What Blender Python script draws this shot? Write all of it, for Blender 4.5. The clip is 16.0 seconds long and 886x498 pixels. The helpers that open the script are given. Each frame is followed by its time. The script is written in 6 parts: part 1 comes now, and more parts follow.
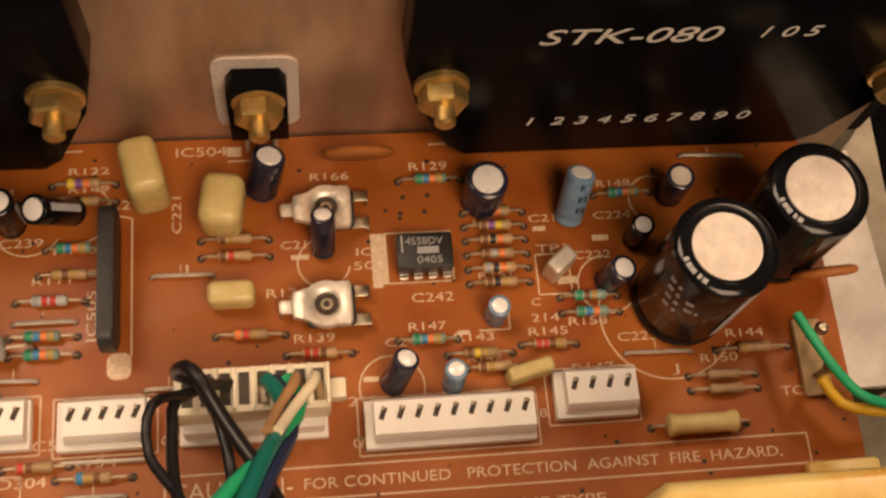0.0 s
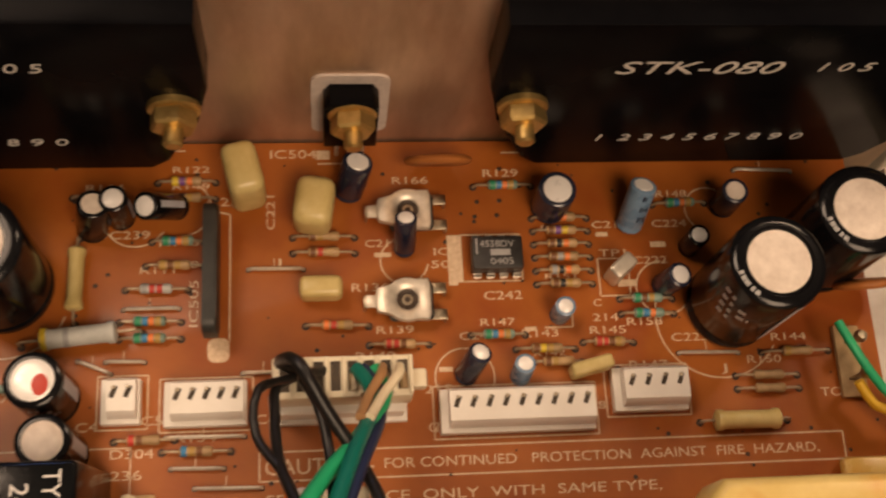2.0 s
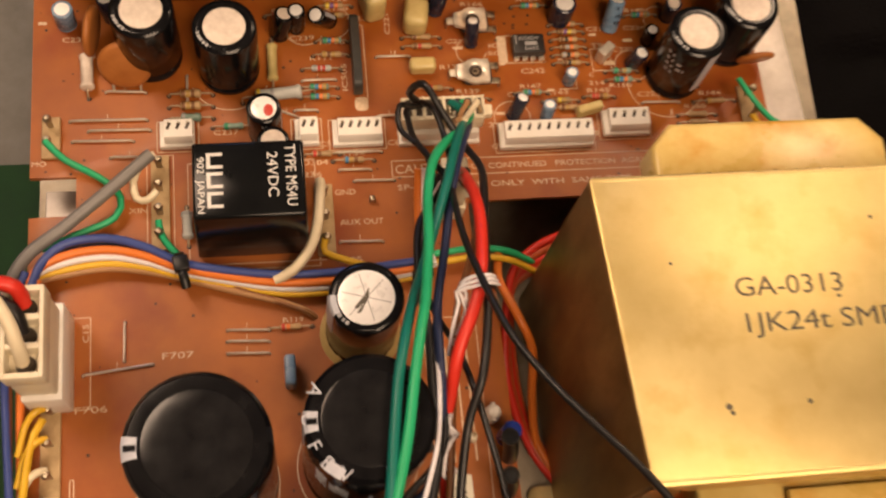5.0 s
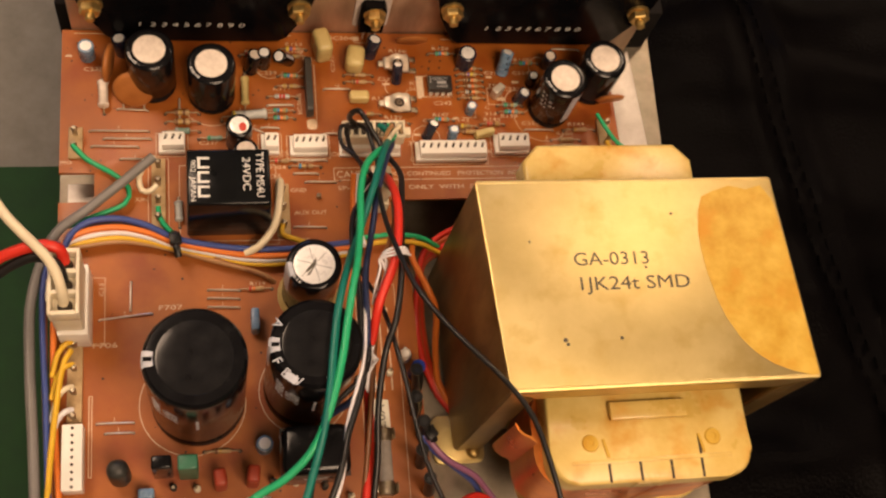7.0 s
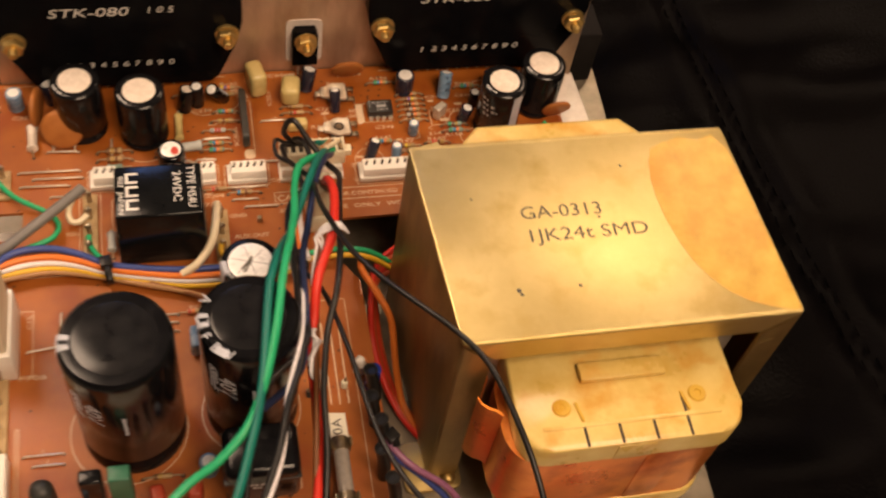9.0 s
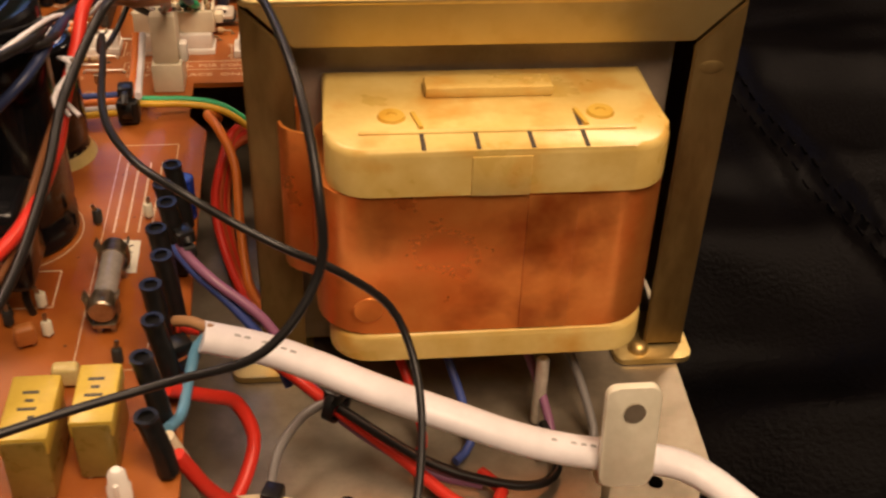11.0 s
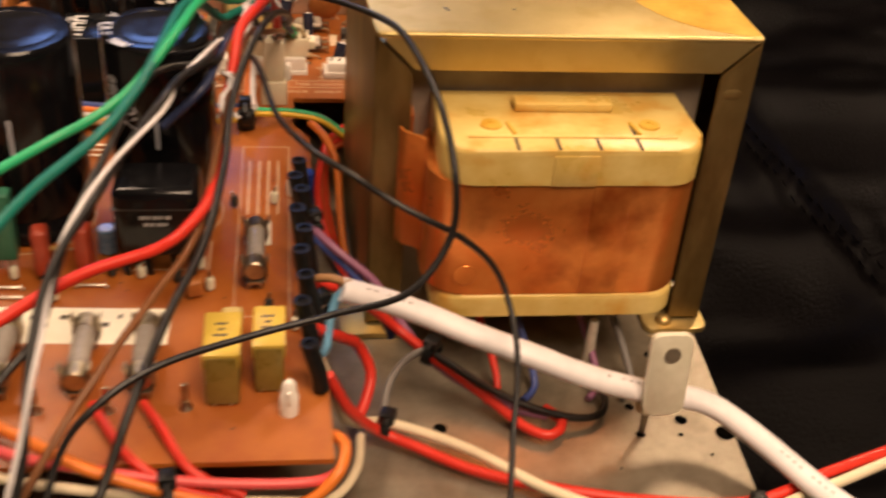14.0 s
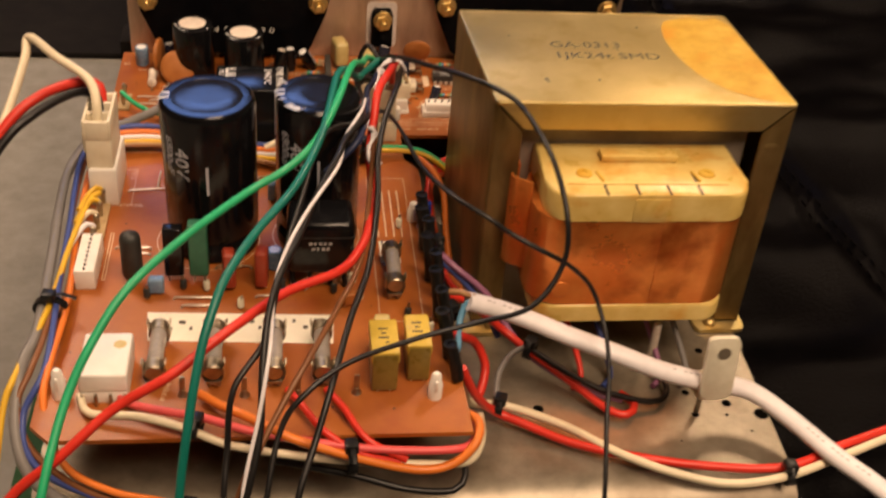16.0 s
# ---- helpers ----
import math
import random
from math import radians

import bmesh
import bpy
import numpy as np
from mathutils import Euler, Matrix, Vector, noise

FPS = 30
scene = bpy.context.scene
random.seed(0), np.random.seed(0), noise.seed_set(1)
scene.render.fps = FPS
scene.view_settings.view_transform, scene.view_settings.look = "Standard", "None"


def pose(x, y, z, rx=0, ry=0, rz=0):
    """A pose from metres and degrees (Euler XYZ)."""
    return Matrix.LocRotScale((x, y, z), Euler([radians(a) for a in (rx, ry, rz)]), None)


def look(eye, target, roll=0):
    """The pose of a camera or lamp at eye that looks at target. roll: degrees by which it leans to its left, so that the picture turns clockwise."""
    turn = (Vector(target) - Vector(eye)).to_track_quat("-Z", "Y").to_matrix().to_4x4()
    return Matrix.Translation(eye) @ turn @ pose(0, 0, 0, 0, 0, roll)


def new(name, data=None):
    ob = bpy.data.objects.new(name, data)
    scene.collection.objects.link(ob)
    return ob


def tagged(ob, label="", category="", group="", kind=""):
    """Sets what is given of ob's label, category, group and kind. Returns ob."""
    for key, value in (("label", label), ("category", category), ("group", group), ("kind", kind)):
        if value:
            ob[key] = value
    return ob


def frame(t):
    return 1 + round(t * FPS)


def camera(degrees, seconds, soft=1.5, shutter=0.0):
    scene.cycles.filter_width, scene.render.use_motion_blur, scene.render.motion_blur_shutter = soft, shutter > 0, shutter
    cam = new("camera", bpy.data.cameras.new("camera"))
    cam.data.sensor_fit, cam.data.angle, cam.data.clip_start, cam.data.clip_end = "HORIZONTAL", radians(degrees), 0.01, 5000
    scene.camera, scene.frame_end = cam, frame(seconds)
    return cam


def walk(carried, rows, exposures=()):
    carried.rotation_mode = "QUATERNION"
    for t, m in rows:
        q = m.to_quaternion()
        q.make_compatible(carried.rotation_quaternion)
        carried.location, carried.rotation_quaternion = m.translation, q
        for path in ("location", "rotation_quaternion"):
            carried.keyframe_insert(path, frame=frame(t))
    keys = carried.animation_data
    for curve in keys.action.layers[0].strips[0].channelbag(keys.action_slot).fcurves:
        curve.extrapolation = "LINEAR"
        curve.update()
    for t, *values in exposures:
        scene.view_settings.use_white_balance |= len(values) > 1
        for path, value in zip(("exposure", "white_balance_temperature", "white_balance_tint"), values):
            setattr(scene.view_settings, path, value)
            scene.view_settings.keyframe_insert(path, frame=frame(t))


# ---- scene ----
SOFT = 2.3
EXPOSURES = [(0.0, -0.3), (1.5, -0.48), (2.5, -0.5), (3.5, -0.06), (4.0, -0.02), (5.0, -0.18), (7.5, -0.2), (8.5, -0.17), (9.0, -0.1), (9.5, -0.36), (10.0, 0.15), (12.5, -0.12), (13.0, 0.05), (13.5, 0.19), (14.5, 0.2), (15.0, 0.12), (16.0, 0.0)]
cam = camera(41.96, 16.0, soft=SOFT, shutter=0.7)
# seconds, eye in metres, yaw to the left of +y, pitch, roll
ROWS = [
    (0, -0.01855, -0.06774, 0.19175, -19.671, -68.014, 15.639),
    (0.5, -0.02162, -0.06954, 0.19563, -20.313, -68.823, 16.542),
    (1, -0.02297, -0.07148, 0.19983, -19.547, -68.534, 16.390),
    (1.5, -0.02548, -0.07042, 0.20446, -19.505, -68.702, 16.884),
    (2, -0.03050, -0.06657, 0.21010, -18.569, -70.022, 16.418),
    (2.5, -0.04374, -0.07477, 0.21734, -18.634, -70.333, 16.667),
    (3, -0.06619, -0.09813, 0.22493, -22.169, -69.612, 19.862),
    (3.5, -0.07951, -0.11782, 0.23877, -22.367, -70.529, 19.774),
    (4, -0.08394, -0.13084, 0.26024, -23.150, -70.599, 20.150),
    (4.5, -0.07794, -0.15107, 0.28294, -22.029, -69.788, 18.183),
    (5, -0.07452, -0.16850, 0.31324, -23.025, -69.461, 18.705),
    (7.5, -0.09051, -0.22877, 0.41938, -29.585, -66.005, 26.188),
    (8, -0.08792, -0.23792, 0.41442, -27.242, -64.357, 23.236),
    (8.5, -0.08331, -0.25261, 0.40293, -25.622, -62.104, 19.799),
    (9, -0.06608, -0.29125, 0.35460, -20.240, -55.611, 12.160),
    (9.5, -0.03212, -0.32851, 0.26382, -12.216, -45.297, 3.127),
    (10, -0.00849, -0.36295, 0.18129, -8.328, -36.669, 0.318),
    (12.5, 0.02781, -0.34849, 0.16278, -7.246, -36.228, 3.751),
    (13, 0.01979, -0.36477, 0.17249, -7.701, -35.931, 3.864),
    (13.5, 0.00049, -0.39103, 0.18330, -9.412, -34.984, 4.943),
    (14, -0.02045, -0.41931, 0.19489, -9.014, -34.658, 4.729),
    (14.5, -0.04907, -0.43778, 0.20176, -8.830, -34.486, 5.077),
    (15, -0.06600, -0.44838, 0.21189, -8.547, -35.330, 5.257),
    (15.5, -0.07306, -0.45977, 0.22673, -9.705, -35.638, 6.575),
    (16, -0.06653, -0.47750, 0.25347, -9.190, -35.744, 5.139),
]


def aimed(x, y, z, yaw, pitch, roll):
    a, b = radians(yaw), radians(pitch)
    ahead = Vector((-math.sin(a) * math.cos(b), math.cos(a) * math.cos(b), math.sin(b)))
    return look(Vector((x, y, z)), Vector((x, y, z)) + ahead, roll)


walk(cam, [(row[0], aimed(*row[1:])) for row in ROWS], EXPOSURES)

# ---- light: dim room, three unseen warm lamps placed for balance, a far bluish window ----
world = bpy.data.worlds.new("room_air")
scene.world = world
world.use_nodes = True
world.node_tree.nodes["Background"].inputs["Color"].default_value = (1.0, 0.66, 0.38, 1)
world.node_tree.nodes["Background"].inputs["Strength"].default_value = 0.005


def area_lamp(name, eye, target, size_x, size_y, watts, colour):
    data = bpy.data.lights.new(name, "AREA")
    data.shape, data.size, data.size_y, data.energy, data.color = "RECTANGLE", size_x, size_y, watts, colour
    ob = new(name, data)
    ob.matrix_world = look(eye, target)
    return ob


area_lamp("ceiling_lamp", (-0.70, 0.50, 1.46), (-0.02, -0.10, 0), 0.55, 0.55, 17.5, (1.0, 0.71, 0.50))
# Extra fill, added to brighten the bracket's top sheet and the leather.
area_lamp("added_fill_lamp", (0.84, 0.88, 1.32), (0.0, -0.08, 0), 0.30, 0.30, 10.5, (1.0, 0.70, 0.47))
area_lamp("second_lamp", (0.32, -0.92, 1.52), (0.0, -0.10, 0), 0.80, 0.80, 33, (1.0, 0.70, 0.47))
area_lamp("window_light", (-0.35, 2.4, 1.75), (0.0, 0.0, 0.0), 0.55, 0.6, 6.6, (0.25, 0.42, 1.0))

# ---- materials ----
MATS = {}


def surface(name, low, high, size=8.0, rough=0.5, metal=0.0, bump=0.0, bump_size=0.5, rand=0.0, spec=0.5, coat=0.0, stain=None, stain_size=30.0, stretch=None, transmission=0.0):
    """A surface with colour varying between low and high over `size` millimetres, fine relief over bump_size, and optional stains."""
    if name in MATS:
        return MATS[name]
    m = bpy.data.materials.new(name)
    m.use_nodes = True
    nt = m.node_tree
    n, l = nt.nodes, nt.links
    b = n["Principled BSDF"]
    tc = n.new("ShaderNodeTexCoord")
    src = tc.outputs["Object"]
    if stretch:
        mp = n.new("ShaderNodeMapping")
        mp.inputs["Scale"].default_value = stretch
        l.new(src, mp.inputs["Vector"])
        src = mp.outputs["Vector"]
    nz = n.new("ShaderNodeTexNoise")
    nz.inputs["Scale"].default_value, nz.inputs["Detail"].default_value, nz.inputs["Roughness"].default_value = 1000.0 / size, 6.0, 0.62
    l.new(src, nz.inputs["Vector"])
    rp = n.new("ShaderNodeValToRGB")
    rp.color_ramp.elements[0].position, rp.color_ramp.elements[1].position = 0.3, 0.7
    rp.color_ramp.elements[0].color, rp.color_ramp.elements[1].color = (*low, 1), (*high, 1)
    l.new(nz.outputs["Fac"], rp.inputs["Fac"])
    colour = rp.outputs["Color"]
    if stain:
        sn = n.new("ShaderNodeTexNoise")
        sn.inputs["Scale"].default_value, sn.inputs["Detail"].default_value = 1000.0 / stain_size, 4.0
        l.new(src, sn.inputs["Vector"])
        sr = n.new("ShaderNodeValToRGB")
        sr.color_ramp.elements[0].position, sr.color_ramp.elements[1].position = 0.52, 0.72
        l.new(sn.outputs["Fac"], sr.inputs["Fac"])
        mx = n.new("ShaderNodeMix")
        mx.data_type = "RGBA"
        l.new(sr.outputs["Color"], mx.inputs["Factor"])
        l.new(colour, mx.inputs["A"])
        mx.inputs["B"].default_value = (*stain, 1)
        colour = mx.outputs["Result"]
    if rand:
        oi = n.new("ShaderNodeObjectInfo")
        hs = n.new("ShaderNodeHueSaturation")
        mr = n.new("ShaderNodeMapRange")
        mr.inputs["To Min"].default_value, mr.inputs["To Max"].default_value = 1 - rand, 1 + rand
        l.new(oi.outputs["Random"], mr.inputs["Value"])
        l.new(mr.outputs["Result"], hs.inputs["Value"])
        l.new(colour, hs.inputs["Color"])
        colour = hs.outputs["Color"]
    l.new(colour, b.inputs["Base Color"])
    rr = n.new("ShaderNodeMapRange")
    rr.inputs["To Min"].default_value, rr.inputs["To Max"].default_value = max(0.03, rough - 0.12), min(1.0, rough + 0.12)
    l.new(nz.outputs["Fac"], rr.inputs["Value"])
    l.new(rr.outputs["Result"], b.inputs["Roughness"])
    b.inputs["Metallic"].default_value = metal
    b.inputs["Specular IOR Level"].default_value = spec
    b.inputs["Coat Weight"].default_value = coat
    b.inputs["Coat Roughness"].default_value = 0.12
    b.inputs["Transmission Weight"].default_value = transmission
    if bump:
        bz = n.new("ShaderNodeTexNoise")
        bz.inputs["Scale"].default_value, bz.inputs["Detail"].default_value = 1000.0 / bump_size, 5.0
        l.new(src, bz.inputs["Vector"])
        bp = n.new("ShaderNodeBump")
        bp.inputs["Strength"].default_value, bp.inputs["Distance"].default_value = bump, 0.0004
        l.new(bz.outputs["Fac"], bp.inputs["Height"])
        l.new(bp.outputs["Normal"], b.inputs["Normal"])
    MATS[name] = m
    return m


PCB = surface("phenolic_board", (0.275, 0.070, 0.009), (0.42, 0.128, 0.017), 34, 0.46, bump=0.16, bump_size=2.6, stain=(0.27, 0.055, 0.007), stain_size=22, coat=0.08)
PCBEDGE = surface("board_edge", (0.10, 0.03, 0.008), (0.18, 0.06, 0.015), 2, 0.8)
INK = surface("legend_ink", (0.54, 0.38, 0.24), (0.78, 0.62, 0.44), 0.9, 0.6)
PAD = surface("solder_hole", (0.02, 0.012, 0.008), (0.06, 0.03, 0.015), 1, 0.5)
WIRE = surface("tinned_wire", (0.66, 0.60, 0.50), (0.84, 0.78, 0.68), 1.5, 0.38, 0.6)
LEADWIRE = surface("dull_tinned_lead", (0.36, 0.28, 0.18), (0.56, 0.46, 0.32), 1.5, 0.42, 0.5)
HOLE = surface("punched_void", (0.002, 0.002, 0.0015), (0.004, 0.003, 0.002), 2, 0.9, spec=0.02)
TIN = surface("tinned_tag", (0.32, 0.27, 0.20), (0.55, 0.48, 0.36), 2, 0.38, 1.0, bump=0.2)
TAN = surface("resistor_tan", (0.36, 0.23, 0.11), (0.50, 0.34, 0.17), 1.5, 0.45, rand=0.2)
RGREEN = surface("resistor_blue_green", (0.16, 0.24, 0.20), (0.24, 0.34, 0.28), 1.5, 0.45, rand=0.2)
RGREY = surface("resistor_grey", (0.42, 0.44, 0.42), (0.52, 0.53, 0.50), 1.5, 0.5)
BLACKSLEEVE = surface("black_sleeve", (0.004, 0.004, 0.005), (0.008, 0.008, 0.009), 6, 0.16, spec=0.28, bump=0.04, bump_size=3.0)
NAVYSLEEVE = surface("navy_sleeve", (0.012, 0.014, 0.030), (0.022, 0.026, 0.050), 4, 0.22, spec=0.6)
BLUESLEEVE = surface("blue_sleeve", (0.14, 0.24, 0.38), (0.20, 0.32, 0.46), 4, 0.28, spec=0.6)
DEEPBLUE = surface("deep_blue_sleeve", (0.012, 0.03, 0.22), (0.02, 0.05, 0.34), 3, 0.25)
ALU = surface("can_top", (0.88, 0.86, 0.84), (0.96, 0.95, 0.93), 4, 0.30, 0.12, bump=0.06, bump_size=1.5)
PALETOP = surface("pale_plastic_disc", (0.62, 0.53, 0.45), (0.82, 0.73, 0.64), 2.6, 0.42, bump=0.25, bump_size=1.6)
DARKTOP = surface("dark_fibre_disc", (0.008, 0.008, 0.009), (0.014, 0.014, 0.015), 5, 0.16, bump=0.04, bump_size=1.2, spec=0.32)
SILVERINK = surface("silver_print", (0.42, 0.44, 0.50), (0.58, 0.60, 0.66), 3, 0.4)
WHITEINK = surface("white_print", (0.66, 0.64, 0.60), (0.82, 0.80, 0.76), 1.5, 0.5)
GREYINK = surface("grey_print", (0.30, 0.30, 0.30), (0.42, 0.42, 0.42), 1.5, 0.5)
BLACKINK = surface("black_print", (0.05, 0.045, 0.03), (0.12, 0.10, 0.07), 1.5, 0.6)
CREAM = surface("cream_film", (0.53, 0.41, 0.15), (0.68, 0.56, 0.25), 5, 0.33, spec=0.5, bump=0.14, bump_size=3, rand=0.08)
OCHRE = surface("ochre_ceramic", (0.36, 0.12, 0.025), (0.46, 0.17, 0.04), 5, 0.5, bump=0.12, bump_size=1.5)
WHITEPLASTIC = surface("white_nylon", (0.80, 0.76, 0.69), (0.88, 0.85, 0.79), 7, 0.38, bump=0.05, bump_size=2.5)
IVORY = surface("ivory_nylon", (0.70, 0.62, 0.45), (0.82, 0.75, 0.58), 8, 0.42, bump=0.05, bump_size=2.5)
SLOT = surface("slot_dark", (0.03, 0.022, 0.015), (0.07, 0.05, 0.03), 1, 0.7)
TRIMMETAL = surface("trimmer_metal", (0.58, 0.53, 0.44), (0.80, 0.74, 0.64), 2.4, 0.40, 0.6, bump=0.1, bump_size=1)
DARKCARBON = surface("dark_carbon", (0.03, 0.02, 0.014), (0.09, 0.06, 0.04), 1.5, 0.6)
EPOXY = surface("black_epoxy", (0.016, 0.015, 0.015), (0.028, 0.026, 0.025), 2, 0.42, bump=0.15, bump_size=0.4)
GREYEPOXY = surface("grey_epoxy", (0.016, 0.017, 0.016), (0.034, 0.035, 0.032), 4, 0.5, bump=0.15, bump_size=0.8)
STKBLACK = surface("module_black", (0.003, 0.003, 0.004), (0.006, 0.006, 0.007), 12, 0.22, spec=0.03, bump=0.03, bump_size=8)
HEATSINK = surface("brushed_bronze_aluminium", (0.42, 0.29, 0.20), (0.72, 0.55, 0.41), 22, 0.44, 0.72, bump=0.18, bump_size=3, stretch=(1.8, 1, 0.5), stain=(0.26, 0.18, 0.10), stain_size=34)
BRASS = surface("brass", (0.54, 0.37, 0.12), (0.74, 0.54, 0.22), 2, 0.42, 0.88, bump=0.1, bump_size=0.8)
PASTE = surface("white_thermal_paste", (0.60, 0.52, 0.47), (0.74, 0.66, 0.60), 2, 0.7, bump=0.5, bump_size=1)
RELAYBLACK = surface("relay_case", (0.005, 0.0055, 0.006), (0.009, 0.0095, 0.010), 10, 0.14, spec=0.22, bump=0.06, bump_size=0.7)
STEEL = surface("galvanised_chassis", (0.20, 0.17, 0.125), (0.34, 0.295, 0.225), 11, 0.42, 0.6, bump=0.14, bump_size=3.0, stain=(0.16, 0.125, 0.085), stain_size=26)
PALESTEEL = surface("pale_bracket", (0.55, 0.50, 0.45), (0.70, 0.65, 0.60), 5, 0.45, 0.4, bump=0.2, bump_size=1.2)
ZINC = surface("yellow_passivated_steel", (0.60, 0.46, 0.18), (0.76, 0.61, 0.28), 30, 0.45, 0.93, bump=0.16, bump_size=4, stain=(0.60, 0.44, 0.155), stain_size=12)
# Darker ZINC with shade in its colour, for bracket sides, posts and dent.
ZINCSHADED = surface("shaded_passivated_steel", (0.16, 0.10, 0.03), (0.40, 0.28, 0.11), 14, 0.42, 0.75, bump=0.15, bump_size=4, stretch=(1, 1, 0.35), stain=(0.13, 0.075, 0.02), stain_size=18)
LAMIN = surface("core_steel", (0.30, 0.25, 0.20), (0.42, 0.36, 0.29), 9, 0.5, 0.4, bump=0.25, bump_size=1, stretch=(1, 8, 1))
BOBBIN = surface("amber_bobbin", (0.62, 0.42, 0.10), (0.80, 0.62, 0.23), 16, 0.30, bump=0.16, bump_size=5, stain=(0.62, 0.32, 0.05), stain_size=12)
COPPER = surface("copper_foil", (0.74, 0.18, 0.028), (0.98, 0.40, 0.10), 24, 0.30, 0.66, bump=0.6, bump_size=15, stain=(0.42, 0.08, 0.012), stain_size=20)
VARNISH = surface("amber_varnish", (0.50, 0.28, 0.02), (0.70, 0.47, 0.08), 9, 0.40, spec=0.4, bump=0.22, bump_size=3, stain=(0.60, 0.30, 0.025), stain_size=14)
TAPE = surface("red_paper_tape", (0.30, 0.05, 0.015), (0.42, 0.08, 0.025), 8, 0.5, bump=0.1)
GLASSY = surface("fuse_glass", (0.30, 0.27, 0.24), (0.42, 0.38, 0.34), 3, 0.12, 0.1, spec=0.8)
TAGTAN = surface("tan_fibre", (0.36, 0.24, 0.11), (0.50, 0.36, 0.19), 3, 0.6, bump=0.15, bump_size=1)
PAPER = surface("white_label_paper", (0.82, 0.77, 0.63), (0.90, 0.86, 0.73), 8, 0.7)
YELLOWCAP = surface("yellow_tape", (0.55, 0.38, 0.05), (0.68, 0.50, 0.09), 5, 0.35, bump=0.08)
OLIVE = surface("olive_resin", (0.20, 0.14, 0.025), (0.30, 0.21, 0.05), 4, 0.30)
GREENBODY = surface("green_film", (0.02, 0.12, 0.07), (0.035, 0.17, 0.10), 3, 0.4)
REDBODY = surface("red_film", (0.30, 0.035, 0.015), (0.40, 0.06, 0.025), 3, 0.4)
LEATHER = surface("black_leather", (0.0011, 0.0009, 0.0010), (0.0026, 0.0021, 0.0022), 30, 0.36, bump=0.9, bump_size=1.6, spec=0.022)
CLOTHGREY = surface("grey_cloth", (0.22, 0.21, 0.18), (0.30, 0.285, 0.25), 14, 0.9, bump=0.4, bump_size=1)
CLOTHGREEN = surface("green_cloth", (0.012, 0.05, 0.015), (0.02, 0.075, 0.022), 14, 0.85, bump=0.3, bump_size=1)
BLACKPAINT = surface("black_paint", (0.010, 0.009, 0.009), (0.018, 0.016, 0.015), 20, 0.8, bump=0.1, spec=0.06)
ROOMWALL = surface("warm_wall_paint", (0.09, 0.075, 0.06), (0.12, 0.10, 0.08), 600, 0.9)
CEIL = surface("ceiling_paint", (0.40, 0.36, 0.31), (0.46, 0.42, 0.36), 600, 0.9)
TIEBLACK = surface("tie_nylon", (0.006, 0.006, 0.006), (0.012, 0.012, 0.012), 2, 0.35, spec=0.3)
STRING = surface("white_lacing_cord", (0.66, 0.60, 0.56), (0.80, 0.75, 0.72), 1, 0.8)
CLEARNYLON = surface("milky_nylon", (0.62, 0.58, 0.44), (0.74, 0.70, 0.56), 5, 0.35, spec=0.5)


def pvc(name, c):
    return surface("pvc_" + name, tuple(v * 0.88 for v in c), tuple(min(1, v * 1.08) for v in c), 12, 0.38, spec=0.4, bump=0.05, bump_size=4)


VINYL = {k: pvc(k, c) for k, c in dict(green=(0.02, 0.40, 0.17), teal=(0.006, 0.16, 0.125), red=(0.66, 0.035, 0.02), black=(0.012, 0.011, 0.011), white=(0.80, 0.77, 0.79), cream=(0.78, 0.68, 0.48), brown=(0.20, 0.08, 0.03), orange=(0.75, 0.20, 0.03), blue=(0.05, 0.08, 0.28), yellow=(0.72, 0.44, 0.03), grey=(0.20, 0.19, 0.18), pink=(0.75, 0.10, 0.10), purple=(0.26, 0.11, 0.20), sky=(0.12, 0.30, 0.46), tan=(0.40, 0.22, 0.10), navy=(0.02, 0.03, 0.08), rust=(0.50, 0.09, 0.025)).items()}
BANDS = {k: surface("band_" + k, tuple(v * 0.85 for v in c), c, 1, 0.45) for k, c in dict(red=(0.55, 0.05, 0.03), orange=(0.80, 0.22, 0.05), yellow=(0.75, 0.55, 0.04), green=(0.03, 0.28, 0.13), blue=(0.04, 0.22, 0.45), violet=(0.20, 0.08, 0.30), grey=(0.35, 0.35, 0.35), white=(0.75, 0.72, 0.68), black=(0.02, 0.02, 0.02), brown=(0.18, 0.07, 0.02), gold=(0.45, 0.28, 0.07)).items()}

# ---- building helpers: all lengths in millimetres ----
MM = 0.001


def finish(bm, name, material, angle=38):
    for v in bm.verts:
        v.co *= MM
    bm.normal_update()
    me = bpy.data.meshes.new(name)
    bm.to_mesh(me)
    bm.free()
    me.materials.append(material)
    me.polygons.foreach_set("use_smooth", [True] * len(me.polygons))
    me.set_sharp_from_angle(angle=radians(angle))
    return me


def part(name, bm, material, parent, label="", angle=38):
    ob = new(name, finish(bm, name, material, angle))
    ob.parent = parent
    if label:
        tagged(ob, label)
    return ob


def thing(name, x, y, z, label, category, group="", turn=0.0, kind="", lean=(0, 0)):
    ob = new(name)
    ob.empty_display_size = 0.004
    ob.matrix_world = pose(x * MM, y * MM, z * MM, lean[0], lean[1], turn)
    return tagged(ob, label, category, group, kind)


def single(name, bm, material, label, category, group="", kind="", angle=38):
    return tagged(new(name, finish(bm, name, material, angle)), label, category, group, kind)


